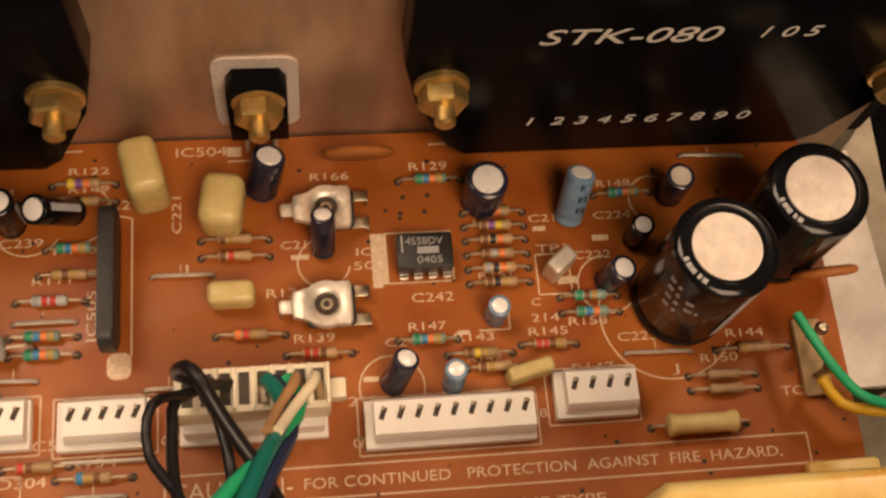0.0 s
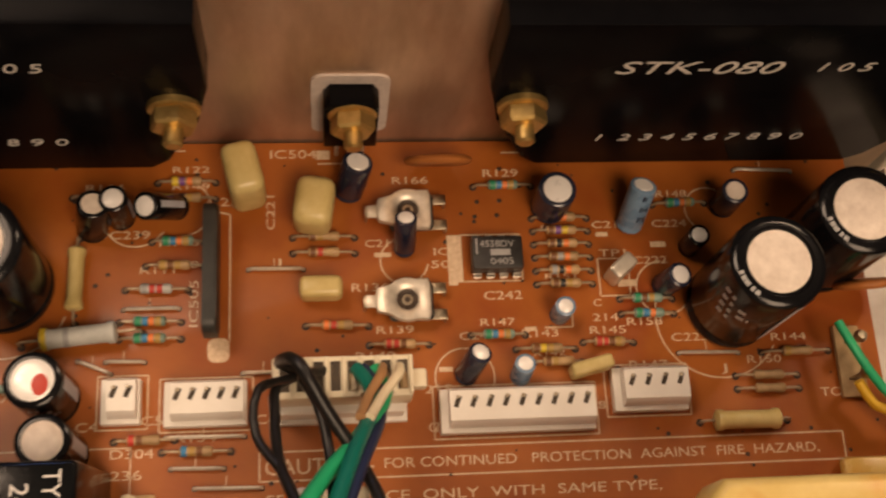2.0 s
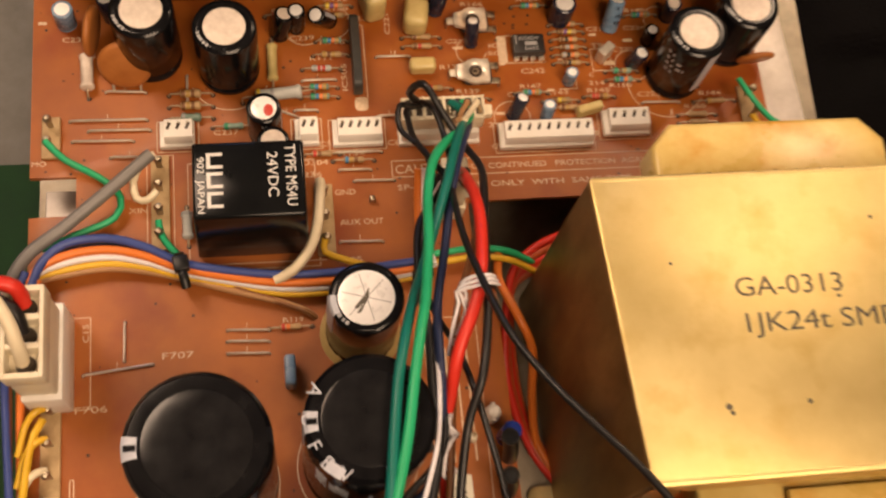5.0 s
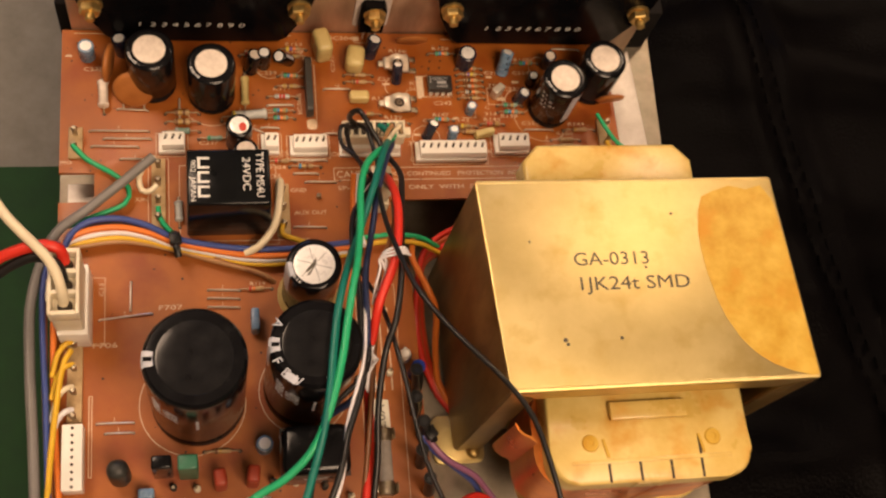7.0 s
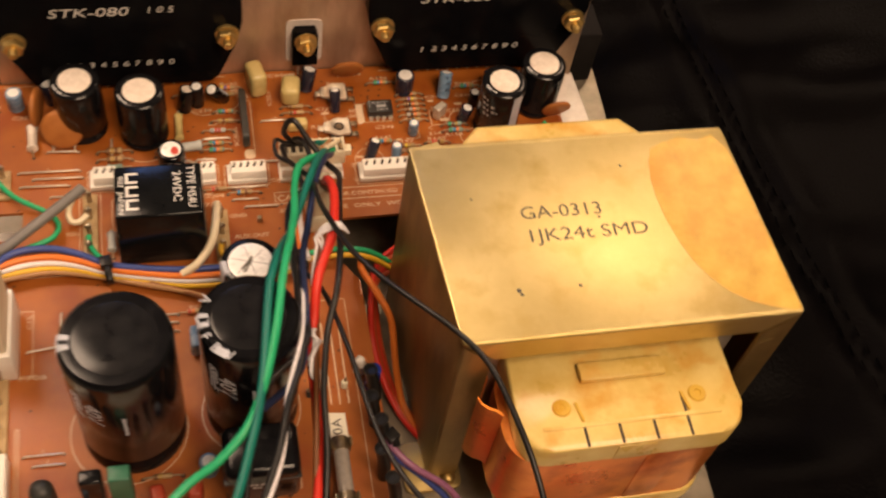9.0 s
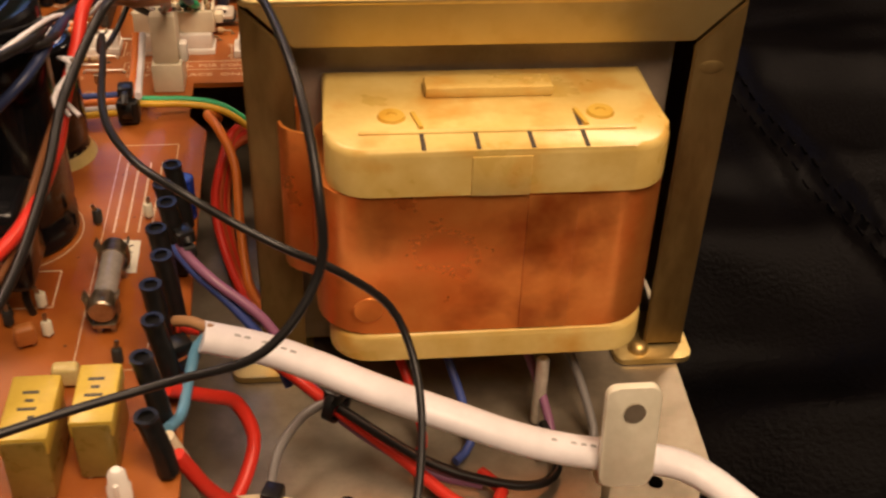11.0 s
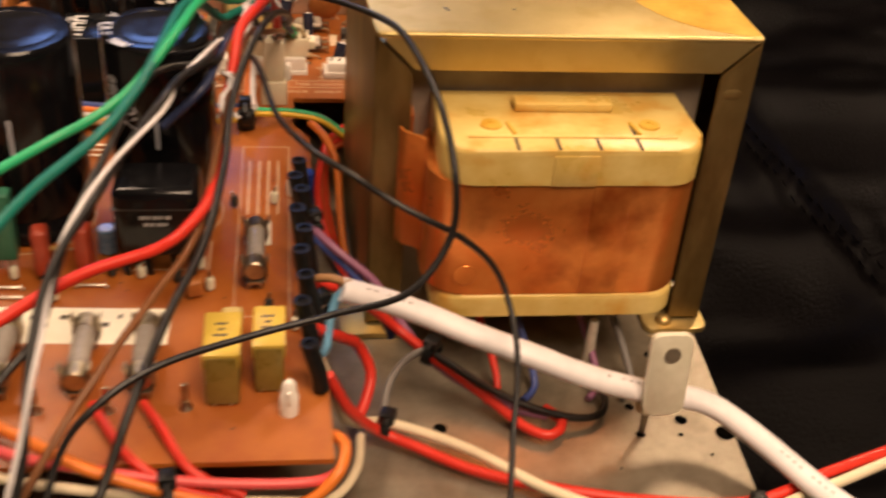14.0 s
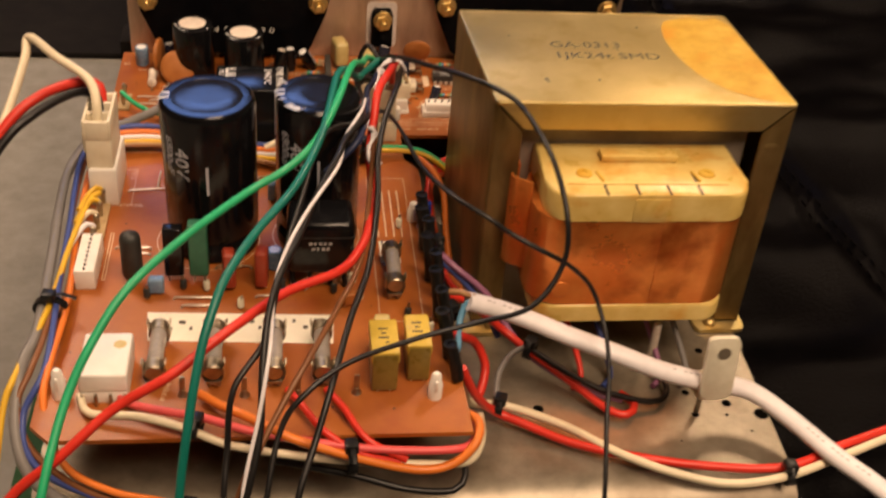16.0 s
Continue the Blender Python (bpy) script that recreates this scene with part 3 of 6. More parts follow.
def capacitor(x, y, r, h, sleeve, top, label, lean=(0, 0), turn=0, rim=True, stripe=True, print_rows=0, group="electrolytic capacitors", topr=0.74, domed=False, vents=0):
    """An upright can capacitor: shrunk sleeve, bare or covered top, minus stripe, print, leads."""
    t = thing("electrolytic_capacitor", x, y, 0, label, "capacitor", group, turn, lean=lean)
    part("sleeve", lathe(can_profile(r, h) + [(r * 0.72, h - 0.35), (0, h - 0.4)], 36), sleeve, t)
    dome = 0.35 if domed else 0.0
    prof = [(r * topr, h - 0.45), (r * topr, h - 0.1), (r * topr * 0.93, h + 0.05 + dome * 0.2), (r * topr * 0.5, h + 0.05 + dome * 0.8), (0, h + 0.05 + dome)]
    part("top_disc", lathe(prof, 36), top, t)
    for k in range(vents):
        a = 180 * k / vents + 12
        part("vent_groove", turned(box(-r * topr * 0.86, -0.12, 0, r * topr * 0.86, 0.12, 0.09), pose(0, 0, h + 0.05, 0, 0, a)), GREYINK, t)
    if stripe:
        bm = bmesh.new()
        rows = []
        for z in (h * 0.2, h * 0.5, h * 0.8, h - 1.4):
            rows.append([bm.verts.new(((r + 0.06) * math.cos(radians(a)), (r + 0.06) * math.sin(radians(a)), z)) for a in range(-14, 15, 7)])
        for a, b in zip(rows, rows[1:]):
            for k in range(4):
                bm.faces.new((a[k], a[k + 1], b[k + 1], b[k]))
        part("minus_stripe", bm, SILVERINK if sleeve in (BLACKSLEEVE, NAVYSLEEVE) else NAVYSLEEVE, t)
    for k in range(print_rows):
        bm = bmesh.new()
        for m, w in enumerate((5, 3, 6, 2)[: 2 + k % 3]):
            a0 = -100 + m * 13 + k * 3
            zz = h * 0.8 - k * 2.6
            q = []
            for a in np.linspace(a0, a0 + w * 1.6, 4):
                q.append([bm.verts.new(((r + 0.06) * math.cos(radians(a)), (r + 0.06) * math.sin(radians(a)), zz + dz)) for dz in (0, 1.3)])
            for a, b in zip(q, q[1:]):
                bm.faces.new((a[0], b[0], b[1], a[1]))
        part("print_row", bm, NAVYSLEEVE if sleeve is BLUESLEEVE else GREYINK, t, "unreadable print")
    if print_rows > 2 and r > 8:
        for k in range(5):
            q = pose(0, 0, h - 0.02, 0, 0, 195 + k * 9 + (k > 5) * 8 - turn) @ pose(r * 0.84, 0, 0)
            part("rim_mark", turned(box(-r * 0.045, -0.35 - 0.2 * (k % 3), 0, r * 0.06, 0.3, 0.08), q), GREYINK, t, "unreadable grey mark")
    for s in (-1, 1):
        part("lead", tube([(s * r * 0.4, 0, 0.5), (s * r * 0.4, 0, -1)], 0.35, 6), WIRE, t)
    return t


def dipped_block(x, y, w, d, h, mat, label, category="capacitor", turn=0, lean=(0, 0), z=1.2, r=None, name="film_capacitor", group=""):
    t = thing(name, x, y, 0, label, category, group, turn, lean=lean)
    b = r or min(w, d) * 0.3
    part("body", box(-w / 2, -d / 2, z, w / 2, d / 2, z + h, b, 4), mat, t, angle=60)
    for s in (-1, 1):
        part("lead", tube([(s * w * 0.3, 0, z + 0.6), (s * w * 0.3, 0, -1)], 0.35, 6), WIRE, t)
    return t


def ceramic_disc(x, y, r, thick, label, turn=0, lean=(0, 0), lift=1.5):
    t = thing("disc_capacitor", x, y, 0, label, "capacitor", "", turn, lean=lean)
    prof = [(0, -thick / 2), (r * 0.8, -thick / 2), (r * 0.96, -thick * 0.3), (r, 0), (r * 0.96, thick * 0.3), (r * 0.8, thick / 2), (0, thick / 2)]
    part("body", turned(lathe(prof, 28), pose(0, 0, r + lift, 90)), OCHRE, t, angle=50)
    for s in (-1, 1):
        part("lead", tube([(s * r * 0.5, 0, lift + r * 0.3), (s * r * 0.5, 0, -1)], 0.4, 6), WIRE, t)


def trimmer(x, y, turn=0):
    """A flat carbon trimmer: metal cap with lugs, dark dished centre with slot, tags."""
    t = thing("trimmer", x, y, 0, "metal trimmer potentiometer with slotted centre", "potentiometer", "trimmers on the board", turn)
    t.scale = (0.82, 0.82, 0.95)
    part("base_wafer", slab(rounded(-4.2, -4.6, 6.0, 4.6, 1.2), 2.2, 3.4, 0.2), GREYEPOXY, t)
    # stamped cap: round middle, pointed lug to one side, square ears to the other, a hole in the centre
    n = 32
    outer, inner = [], []
    for k in range(n):
        a = 2 * math.pi * k / n
        c, q = math.cos(a), math.sin(a)
        r = 5.2
        if c > 0.5:
            r = min(5.4 / max(abs(c), 1e-3), 4.9 / max(abs(q), 1e-3))
        elif c < -0.9:
            r = 7.4
        elif c < -0.8:
            r = 5.9
        outer.append((r * c, r * q))
        inner.append((2.5 * c, 2.5 * q))
    bm = bmesh.new()
    rows = [[bm.verts.new((px, py, 3.4)) for px, py in outer], [bm.verts.new((px, py, 4.3)) for px, py in outer], [bm.verts.new((px * 0.95, py * 0.95, 4.6)) for px, py in outer], [bm.verts.new((px * 1.3, py * 1.3, 4.7)) for px, py in inner], [bm.verts.new((px, py, 4.2)) for px, py in inner]]
    for a, b in zip(rows, rows[1:]):
        for k in range(n):
            m = (k + 1) % n
            bm.faces.new((a[k], a[m], b[m], b[k]))
    part("metal_cap", bm, TRIMMETAL, t)
    part("dished_centre", lathe([(0, 3.3), (2.6, 3.3), (2.6, 4.2), (1.8, 3.9), (1.7, 3.6), (0, 3.6)], 20), DARKCARBON, t)
    part("wiper", lathe([(0.7, 3.6), (1.25, 3.6), (1.25, 4.1), (0.7, 4.1)], 16), TIN, t)
    part("lug", box(-9.6, -1.5, 2.9, -4.6, 1.5, 3.5, 0.25), TRIMMETAL, t)
    part("lug_leg", box(-9.9, -1.3, -0.8, -9.3, 1.3, 3.5, 0.15), TIN, t)
    for y0 in (-4.4, 1.9):
        part("tag", box(5.2, y0, 2.0, 9.2, y0 + 2.5, 2.6, 0.2), TIN, t)
        part("tag_leg", box(8.6, y0, -0.8, 9.2, y0 + 2.5, 2.6, 0.15), TIN, t)


def header(x0, y0, x1, y1, pins, label, depth=8.2, h=5.4):
    """A white pin header housing: base ledge, sloping shroud, a dark slot and a pin for each way."""
    t = thing("pin_header", (x0 + x1) / 2, (y0 + y1) / 2, 0, label, "connector", "white pin headers")
    w = (x1 - x0)
    part("base", box(-w / 2 - 0.6, 0, 0, w / 2 + 0.3, depth, 2.4, 0.25), WHITEPLASTIC, t)
    bm = bmesh.new()
    sect = [(0.9, 2.4), (0.9, h - 1.4), (1.8, h), (depth - 1.0, h), (depth - 0.4, h - 0.8), (depth - 0.4, 2.4)]
    a = [bm.verts.new((-w / 2 + 0.9, y, z)) for y, z in sect]
    b = [bm.verts.new((w / 2 - 0.1, y, z)) for y, z in sect]
    for k in range(len(sect)):
        m = (k + 1) % len(sect)
        bm.faces.new((a[k], b[k], b[m], a[m]))
    bm.faces.new(a), bm.faces.new(b[::-1])
    bmesh.ops.recalc_face_normals(bm, faces=bm.faces)
    part("shroud", bm, WHITEPLASTIC, t)
    pitch = (w - 1.0) / pins
    for k in range(pins):
        x = -w / 2 + 0.9 + (k + 0.5) * pitch
        part("slot", turned(box(-0.42, -1.3, 0, 0.42, 0.9, 0.12), pose(x, 5.4, h, 0, 0, -22)), SLOT, t, "dark slot")
        part("contact", turned(box(-0.3, -0.3, 0, 0.3, 0.3, 1.0, 0.1), pose(x, 5.9, h - 0.1)), TIN, t)
    frame_lines(x0 - 1.6, y0 - 0.6, x1 + 1.3, y0 + depth + 1.0)
    return t


def settled(points):
    """Leads near the ivory plug, bent a little lower and outward."""
    out = []
    for x, y, z in points:
        k = max(0.0, min(1.0, (y + 50) / 20)) * max(0.0, min(1.0, (z - 13) / 8))
        out.append((x - 2.4 * k, y - 1.6 * k, z - 4.0 * k))
    return out


def wire(name, colour, points, r=0.9, label="", group="", step=2.2, category="wire", n=8, flat=1.0):
    return single(name, tube(points, r, n, step=step, flat=flat), VINYL[colour], label or (colour + " insulated hook-up wire over the board"), category, group, angle=80)


def cable_tie(x, y, z, r, label="black nylon cable tie round a wire bundle", turn=0, tilt=0, tail=7.0, squash=0.7):
    t = thing("cable_tie", x, y, z, label, "cable tie", "black cable ties", turn, lean=(tilt, 0))
    bm = bmesh.new()
    n = 20
    rows = []
    for k in range(n):
        a = 2 * math.pi * k / n
        c, s = math.cos(a), math.sin(a) * squash
        rows.append([bm.verts.new((dx, c * q, s * q)) for dx, q in ((-1.3, r), (1.3, r), (1.3, r + 0.9), (-1.3, r + 0.9))])
    for k in range(n):
        a, b = rows[k], rows[(k + 1) % n]
        for m in range(4):
            bm.faces.new((a[m], a[(m + 1) % 4], b[(m + 1) % 4], b[m]))
    bmesh.ops.recalc_face_normals(bm, faces=bm.faces)
    part("strap", bm, TIEBLACK, t)
    part("head", box(-2.1, -2.2, r * squash, 2.1, 2.2, r * squash + 3.2, 0.5), TIEBLACK, t)
    part("tail", tube([(0, -1, r * squash + 1.6), (0, -tail * 0.5, r * squash + 2.6), (0, -tail, r * squash + 1.0)], 1.0, 6, flat=0.4), TIEBLACK, t)


# ---- the transformer ----
def transformer():
    cx, cy, z0 = 52.5, -104.8, -28.0
    t = thing("power_transformer", cx, cy, z0, "large power transformer in a yellowish passivated steel bracket", "transformer")
    W, D, H = 109.5, 72.5, 97.2
    # the bracket, racked a little out of square: top sheet with flanges bent down at front and back
    rack = Matrix(((0.97, -0.06, 0, 0), (0, 1, 0, 0), (0, 0, 1, 0), (0, 0, 0, 1)))
    x0, x1, y0, y1 = -W / 2, W / 2, -D / 2, D / 2
    bm = slab(rounded(x0, y0, x1, y1, 1.2, 2), H - 1.4, H, 0.5)
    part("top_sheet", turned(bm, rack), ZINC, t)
    for s in (-1, 1):
        bm = bmesh.new()
        yo, yi = s * D / 2, s * (D / 2 - 1.2)
        pts = [(x0 + 0.8, H - 0.9), (x1 - 0.8, H - 0.9), (x1 - 11, H - 11), (x0 + 11, H - 11)]
        a = [bm.verts.new((x, yo, z)) for x, z in pts]
        b = [bm.verts.new((x, yi, z)) for x, z in pts]
        bm.faces.new(a), bm.faces.new(b[::-1])
        for k in range(4):
            m = (k + 1) % 4
            bm.faces.new((a[k], b[k], b[m], a[m]))
        bmesh.ops.recalc_face_normals(bm, faces=bm.faces)
        bmesh.ops.bevel(bm, geom=list(bm.edges), offset=0.35, segments=2, affect="EDGES")
        part("flange", turned(bm, rack), ZINC, t)
        # the rolled edge between the top and its flange
        part("edge_roll", turned(tube([(x0 + 1, s * (D / 2 - 0.9), H - 1.0), (x1 - 1, s * (D / 2 - 0.9), H - 1.0)], 1.1, 10, smooth=False), rack), ZINC, t)
    for s in (-1, 1):
        xs = sorted((s * (W / 2 - 1.2), s * W / 2))
        part("side_sheet", turned(box(xs[0], y0 + 0.8, 0, xs[1], y1 - 0.8, H - 1.2, 0.3), rack), ZINCSHADED, t)
        for q in (-1, 1):
            bm = bmesh.new()
            pts = [(s * (W / 2 - 0.4), H - 1.6), (s * (W / 2 - 10.6), H - 12), (s * (W / 2 - 10.6), 1), (s * (W / 2 - 0.4), 1)]
            ys = (q * D / 2, q * (D / 2 - 1.2))
            a = [bm.verts.new((x, ys[0], z)) for x, z in pts]
            b = [bm.verts.new((x, ys[1], z)) for x, z in pts]
            bm.faces.new(a), bm.faces.new(b[::-1])
            for k in range(4):
                m = (k + 1) % 4
                bm.faces.new((a[k], b[k], b[m], a[m]))
            bmesh.ops.recalc_face_normals(bm, faces=bm.faces)
            bmesh.ops.bevel(bm, geom=list(bm.edges), offset=0.35, segments=2, affect="EDGES")
            part("post_flange", turned(bm, rack), ZINCSHADED, t)
        foot = slab(rounded(s * 48 - 11, -41, s * 48 + 9, -22, 3), -1.6, 0, 0.3)
        part("foot", foot, ZINC, t)
        screw = part("foot_screw", lathe([(0, 0), (2.6, 0), (2.5, 1.2), (1.6, 2.2), (0, 2.5)], 16, s * 43.5, -37), BRASS, t)
    part("dent", turned(lathe([(0, 0), (2.9, 0), (2.5, 0.12), (0, 0.14)], 16), pose(x1 - 5.5, y0 - 0.02, 80, 90) @ Matrix.Diagonal((1, 0.55, 1, 1))), ZINCSHADED, t)
    # stacked core
    part("core", box(-43, -29, 2, 43, 29, 92, 0.6), LAMIN, t)
    for k in range(12):
        part("core_sheet", box(-42.6, -28 + k * 4.8, 1, 42.6, -26.2 + k * 4.8, 92.6), LAMIN, t)
    # coil former: top collar, bottom collar, front and back
    def collar(y0, y1, z0, z1, name):
        c = 9.0
        out = [(-34.8, y1)] + [(-34.8 + c - c * math.cos(radians(a)), y0 + c - c * math.sin(radians(a))) for a in range(0, 91, 15)] + [(35.4 - c + c * math.sin(radians(a)), y0 + c - c * math.cos(radians(a))) for a in range(0, 91, 15)] + [(35.4, y1)]
        return part(name, slab(out, z0, z1, 1.6), BOBBIN, t, angle=50)

    front = collar(-63.5, -29, 67, 77.5, "top_collar")
    part("collar_tab", box(-13.5, -43, 77.5, 13.5, -37, 80, 0.6), BOBBIN, front)
    for k in range(4):
        x = -15.5 + k * 10.8
        part("wire_slot", box(x - 0.45, -63.2, 77.3, x + 0.45, -57.0 + 7.0 * (k == 3), 77.62), SLOT, front, "dark wire slot")
    for x in (-21, 22):
        part("moulded_boss", lathe([(0, 77.4), (3.0, 77.4), (2.6, 78.1), (1.2, 78.1), (1.0, 77.7), (0, 77.7)], 16, x, -50), VARNISH, front)
    for x in (-16, 17.5):
        part("rib", turned(box(-0.5, -3.2, 77.4, 0.5, 3.2, 78.2, 0.2), pose(x, -52, 0, 0, 0, 12)), VARNISH, front)
    part("collar_ridge", box(-28, -57, 77.4, 28, -55.6, 77.9, 0.3), BOBBIN, front)
    part("key_notch", box(-6, -63.8, 66.8, 6, -62.0, 76.0, 0.3), BOBBIN, front)
    collar(-63.5, -29, 24, 31, "bottom_collar")
    out = [(-32, 29), (-32, 52), (-26, 58.5), (26, 58.5), (32, 52), (32, 29)]
    back = part("back_collar", slab(out, 67, 78, 1.6), BOBBIN, t, angle=50)
    part("back_collar_low", slab(out, 24, 31, 1.4), BOBBIN, t, angle=50)
    part("back_winding", slab([(-30, 29), (-30, 50), (-24, 56), (24, 56), (30, 50), (30, 29)], 31, 67), TAPE, t)
    for k in range(7):
        x = -18 + k * 6
        part("wire_slot", box(x - 0.5, 38, 77.9, x + 0.5, 44, 78.12), SLOT, back, "dark wire slot")
    # copper belt round the coil, with its overlap and dimple
    loop = rounded(-37.4, -63.0, 36.4, -27, 12, 7)
    bm = slab(loop, 31.4, 66.6)
    part("copper_belt", bm, COPPER, t, "copper foil belt", angle=60)
    side = slab([(-40.5, -35), (-40.5, 22), (-39.6, 22), (-39.6, -35)], 34, 72)
    part("belt_side", side, COPPER, t)
    bm = bmesh.new()
    rows = []
    for x, y in ((-44.2, -41.2), (-43.4, -43.4), (-41.6, -45.2), (-39.4, -46.2), (-37.6, -48.0)):
        rows.append([bm.verts.new((x, y, z)) for z in (36, 72)] + [bm.verts.new((x + 0.5, y + 0.6, z)) for z in (72, 36)])
    for a, b in zip(rows, rows[1:]):
        for k in range(4):
            bm.faces.new((a[k], a[(k + 1) % 4], b[(k + 1) % 4], b[k]))
    bm.faces.new(rows[0][::-1]), bm.faces.new(rows[-1])
    bmesh.ops.recalc_face_normals(bm, faces=bm.faces)
    part("belt_flap", bm, COPPER, t)
    part("belt_dimple", turned(lathe([(0, 0), (3.4, 0), (3.1, 0.25), (2.0, 0.1), (0, 0.0)], 18), pose(-26.5, -63.0, 38, 90)), COPPER, t)
    part("belt_seam", box(6.0, -63.25, 31.6, 16.4, -62.8, 66.4, 0.1), COPPER, t)
    # varnish run on the top sheet
    arc = [(31, 31), (26.5, 29), (24.2, 24), (22.4, 17), (21.8, 10), (22.0, 2), (23.2, -7), (25.4, -15), (28.6, -21.5), (33, -27), (38.5, -31), (45, -33.6), (51.5, -35.4)]
    run = arc + [(54.0, -35), (54.1, -12), (54.0, 10), (53.4, 27), (50, 33.0), (44, 31.5), (38, 33.0)]
    part("varnish_run", turned(slab(run, H + 0.02, H + 0.1), rack), VARNISH, t, "glossy amber varnish run")
    part("stamped_number", turned(lettering("GA-0313", 6.6, 0.04, width=26), pose(-24.6, 5.2, H + 0.03)), BLACKINK, t, "faint dark stamped number")
    part("stamped_code", turned(lettering("1JK24t SMD", 6.6, 0.04, width=38), pose(-23.4, -3.4, H + 0.03)), BLACKINK, t, "faint dark stamped code")
    for x, y, r in ((-31, -20, 0.8), (-30.4, -21.4, 0.6), (-12, -20, 0.6), (0, 4, 0.5), (-39, 14, 0.4), (12, 23, 0.5)):
        part("scuff", turned(lathe([(0, 0), (r, 0), (r * 0.8, 0.05), (0, 0.06)], 8, x, y), pose(0, 0, H + 0.02)), BLACKINK, t)


transformer()

# ---- printed caution and legends ----
frame_lines(-41.4, -37.4, 68, -32.2)
legend("CAUTION-", -40.4, -36.3, 3.0, width=19.5)
legend("FOR CONTINUED   PROTECTION  AGAINST  FIRE  HAZARD,", -19.0, -35.8, 1.9, width=82)
legend("SP-T   REPLACE  ONLY  WITH  SAME TYPE,", -40.2, -41.6, 1.9, width=72)
legend("IC504", -39.2, 25.2, 1.9, width=9)
for text, x, y, s, turn, w in (
    ("C216", -8.0, 24.0, 1.7, 0, 7), ("R129", 2.6, 20.8, 1.7, 0, 7), ("R166", -15.5, 19.5, 1.6, 0, 7), ("C212", -20.3, 13.8, 1.5, 0, 6.5), ("C217", -21.2, 6.5, 1.6, 0, 6.5),
    ("IC", -8.0, 4.6, 1.6, 0, 3), ("503", -8.6, 2.0, 1.6, 0, 5.4), ("C242", 1.2, -4.6, 1.8, 0, 7.4), ("R136", -24.0, -2.4, 1.7, 0, 7), ("R147", 0.2, -9.8, 1.6, 0, 6.6),
    ("C241", -4.0, -12.4, 1.6, 0, 6.4), ("R143", 8.0, -12.2, 1.6, 0, 7), ("R142", 10.0, -16.0, 1.4, 0, 6), ("R140", -23.6, -15.8, 1.7, 0, 7.4), ("R139", -19.6, -10.8, 1.6, 0, 7),
    ("215", -11.0, -22.4, 1.7, 0, 5), ("C", -10.6, -29.6, 1.9, 0, 1.7), ("7", -9.9, -29.6, 1.9, 0, 1.5), ("8", 21.4, -26.4, 1.6, 0, 1.4), ("R147", 28.2, -19.0, 1.7, 0, 7.4), ("R158", 28.6, -10.4, 1.6, 0, 7),
    ("C", 22.4, -6.4, 1.5, 0, 1.6), ("214", 22.0, -9.4, 1.6, 0, 5), ("R145", 21.2, -11.9, 1.6, 0, 7), ("C223", 37.0, -13.8, 1.7, 0, 7.2), ("R150", 51.4, -18.5, 1.6, 0, 6.8), ("R144", 56.8, -14.2, 1.6, 0, 7),
    ("J", 46.0, -20.0, 1.6, 0, 1.2), ("TO5", 65.0, -25.4, 1.8, 0, 6), ("TP1", 24.4, 3.6, 1.6, 0, 5.4), ("C222", 31.0, 2.0, 1.6, 0, 7), ("C224", 35.8, 9.6, 1.6, 0, 7), ("C213", 23.6, 9.6, 1.5, 0, 7),
    ("R148", 37.2, 15.9, 1.6, 0, 6.4), ("R127", 13.4, 9.2, 1.2, 0, 6), ("R151", 13.4, -0.8, 1.2, 0, 6), ("C236", -51.3, 15.4, 1.8, 0, 8), ("R122", -57.8, 22.4, 1.4, 0, 7), ("R149", -57.8, 18.9, 1.4, 0, 7),
    ("R114", -74.0, 18.8, 1.4, 0, 7), ("C239", -69.2, 9.0, 1.7, 0, 7.4), ("230", -75.2, 9.0, 1.7, 0, 5.4), ("R103", -60.0, 7.4, 1.5, 0, 7.4), ("R110", -60.0, 3.0, 1.5, 0, 7.4), ("R111", -63.4, 2.0, 1.4, 0, 6.4),
    ("J", -38.4, 3.0, 1.6, 0, 1.2), ("C235", -136.0, 10.4, 1.7, 0, 7), ("C237", -92.8, -21.6, 1.7, 0, 7.2), ("C4", -73.8, -27.4, 1.8, 0, 3.8), ("C5", -62.4, -26.6, 1.8, 0, 3.8), ("C6", -42.0, -27.0, 1.8, 0, 3.6),
    ("C3", -112.4, -28.6, 1.6, 0, 3.4), ("D304", -67.6, -32.4, 1.8, 0, 7.6), ("C236", -70.0, -36.2, 1.8, 0, 8), ("R134", -56.4, -29.8, 1.5, 0, 7.4), ("GND", -58.6, -42.2, 1.8, 0, 6), ("AUX OUT", -57.7, -51.6, 1.8, 0, 12.6),
    ("605", -57.6, -63.0, 1.7, 0, 5.4), ("XIN", -117.0, -45.0, 1.7, 0, 5), ("T02", -117.4, -55.4, 1.6, 0, 4.8), ("F707", -108.5, -88.0, 1.9, 0, 8.4), ("F706", -131.5, -101.5, 1.9, 0, 8.4), ("R119", -75.4, -79.6, 1.4, 0, 5.6),
    ("MO", -144.0, -29.4, 1.6, 0, 4), ("F704", -105.8, -209.0, 1.7, 80, 8), ("210", -120.4, -211.6, 1.7, 0, 5),
):
    legend(text, x, y, s, turn, w)
legend("IC505", -52.6, -8.5, 1.8, 90, 9)
legend("C221", -38.4, 10.4, 1.7, 90, 7)
legend("C15", -128.0, -82, 1.7, 90, 5)
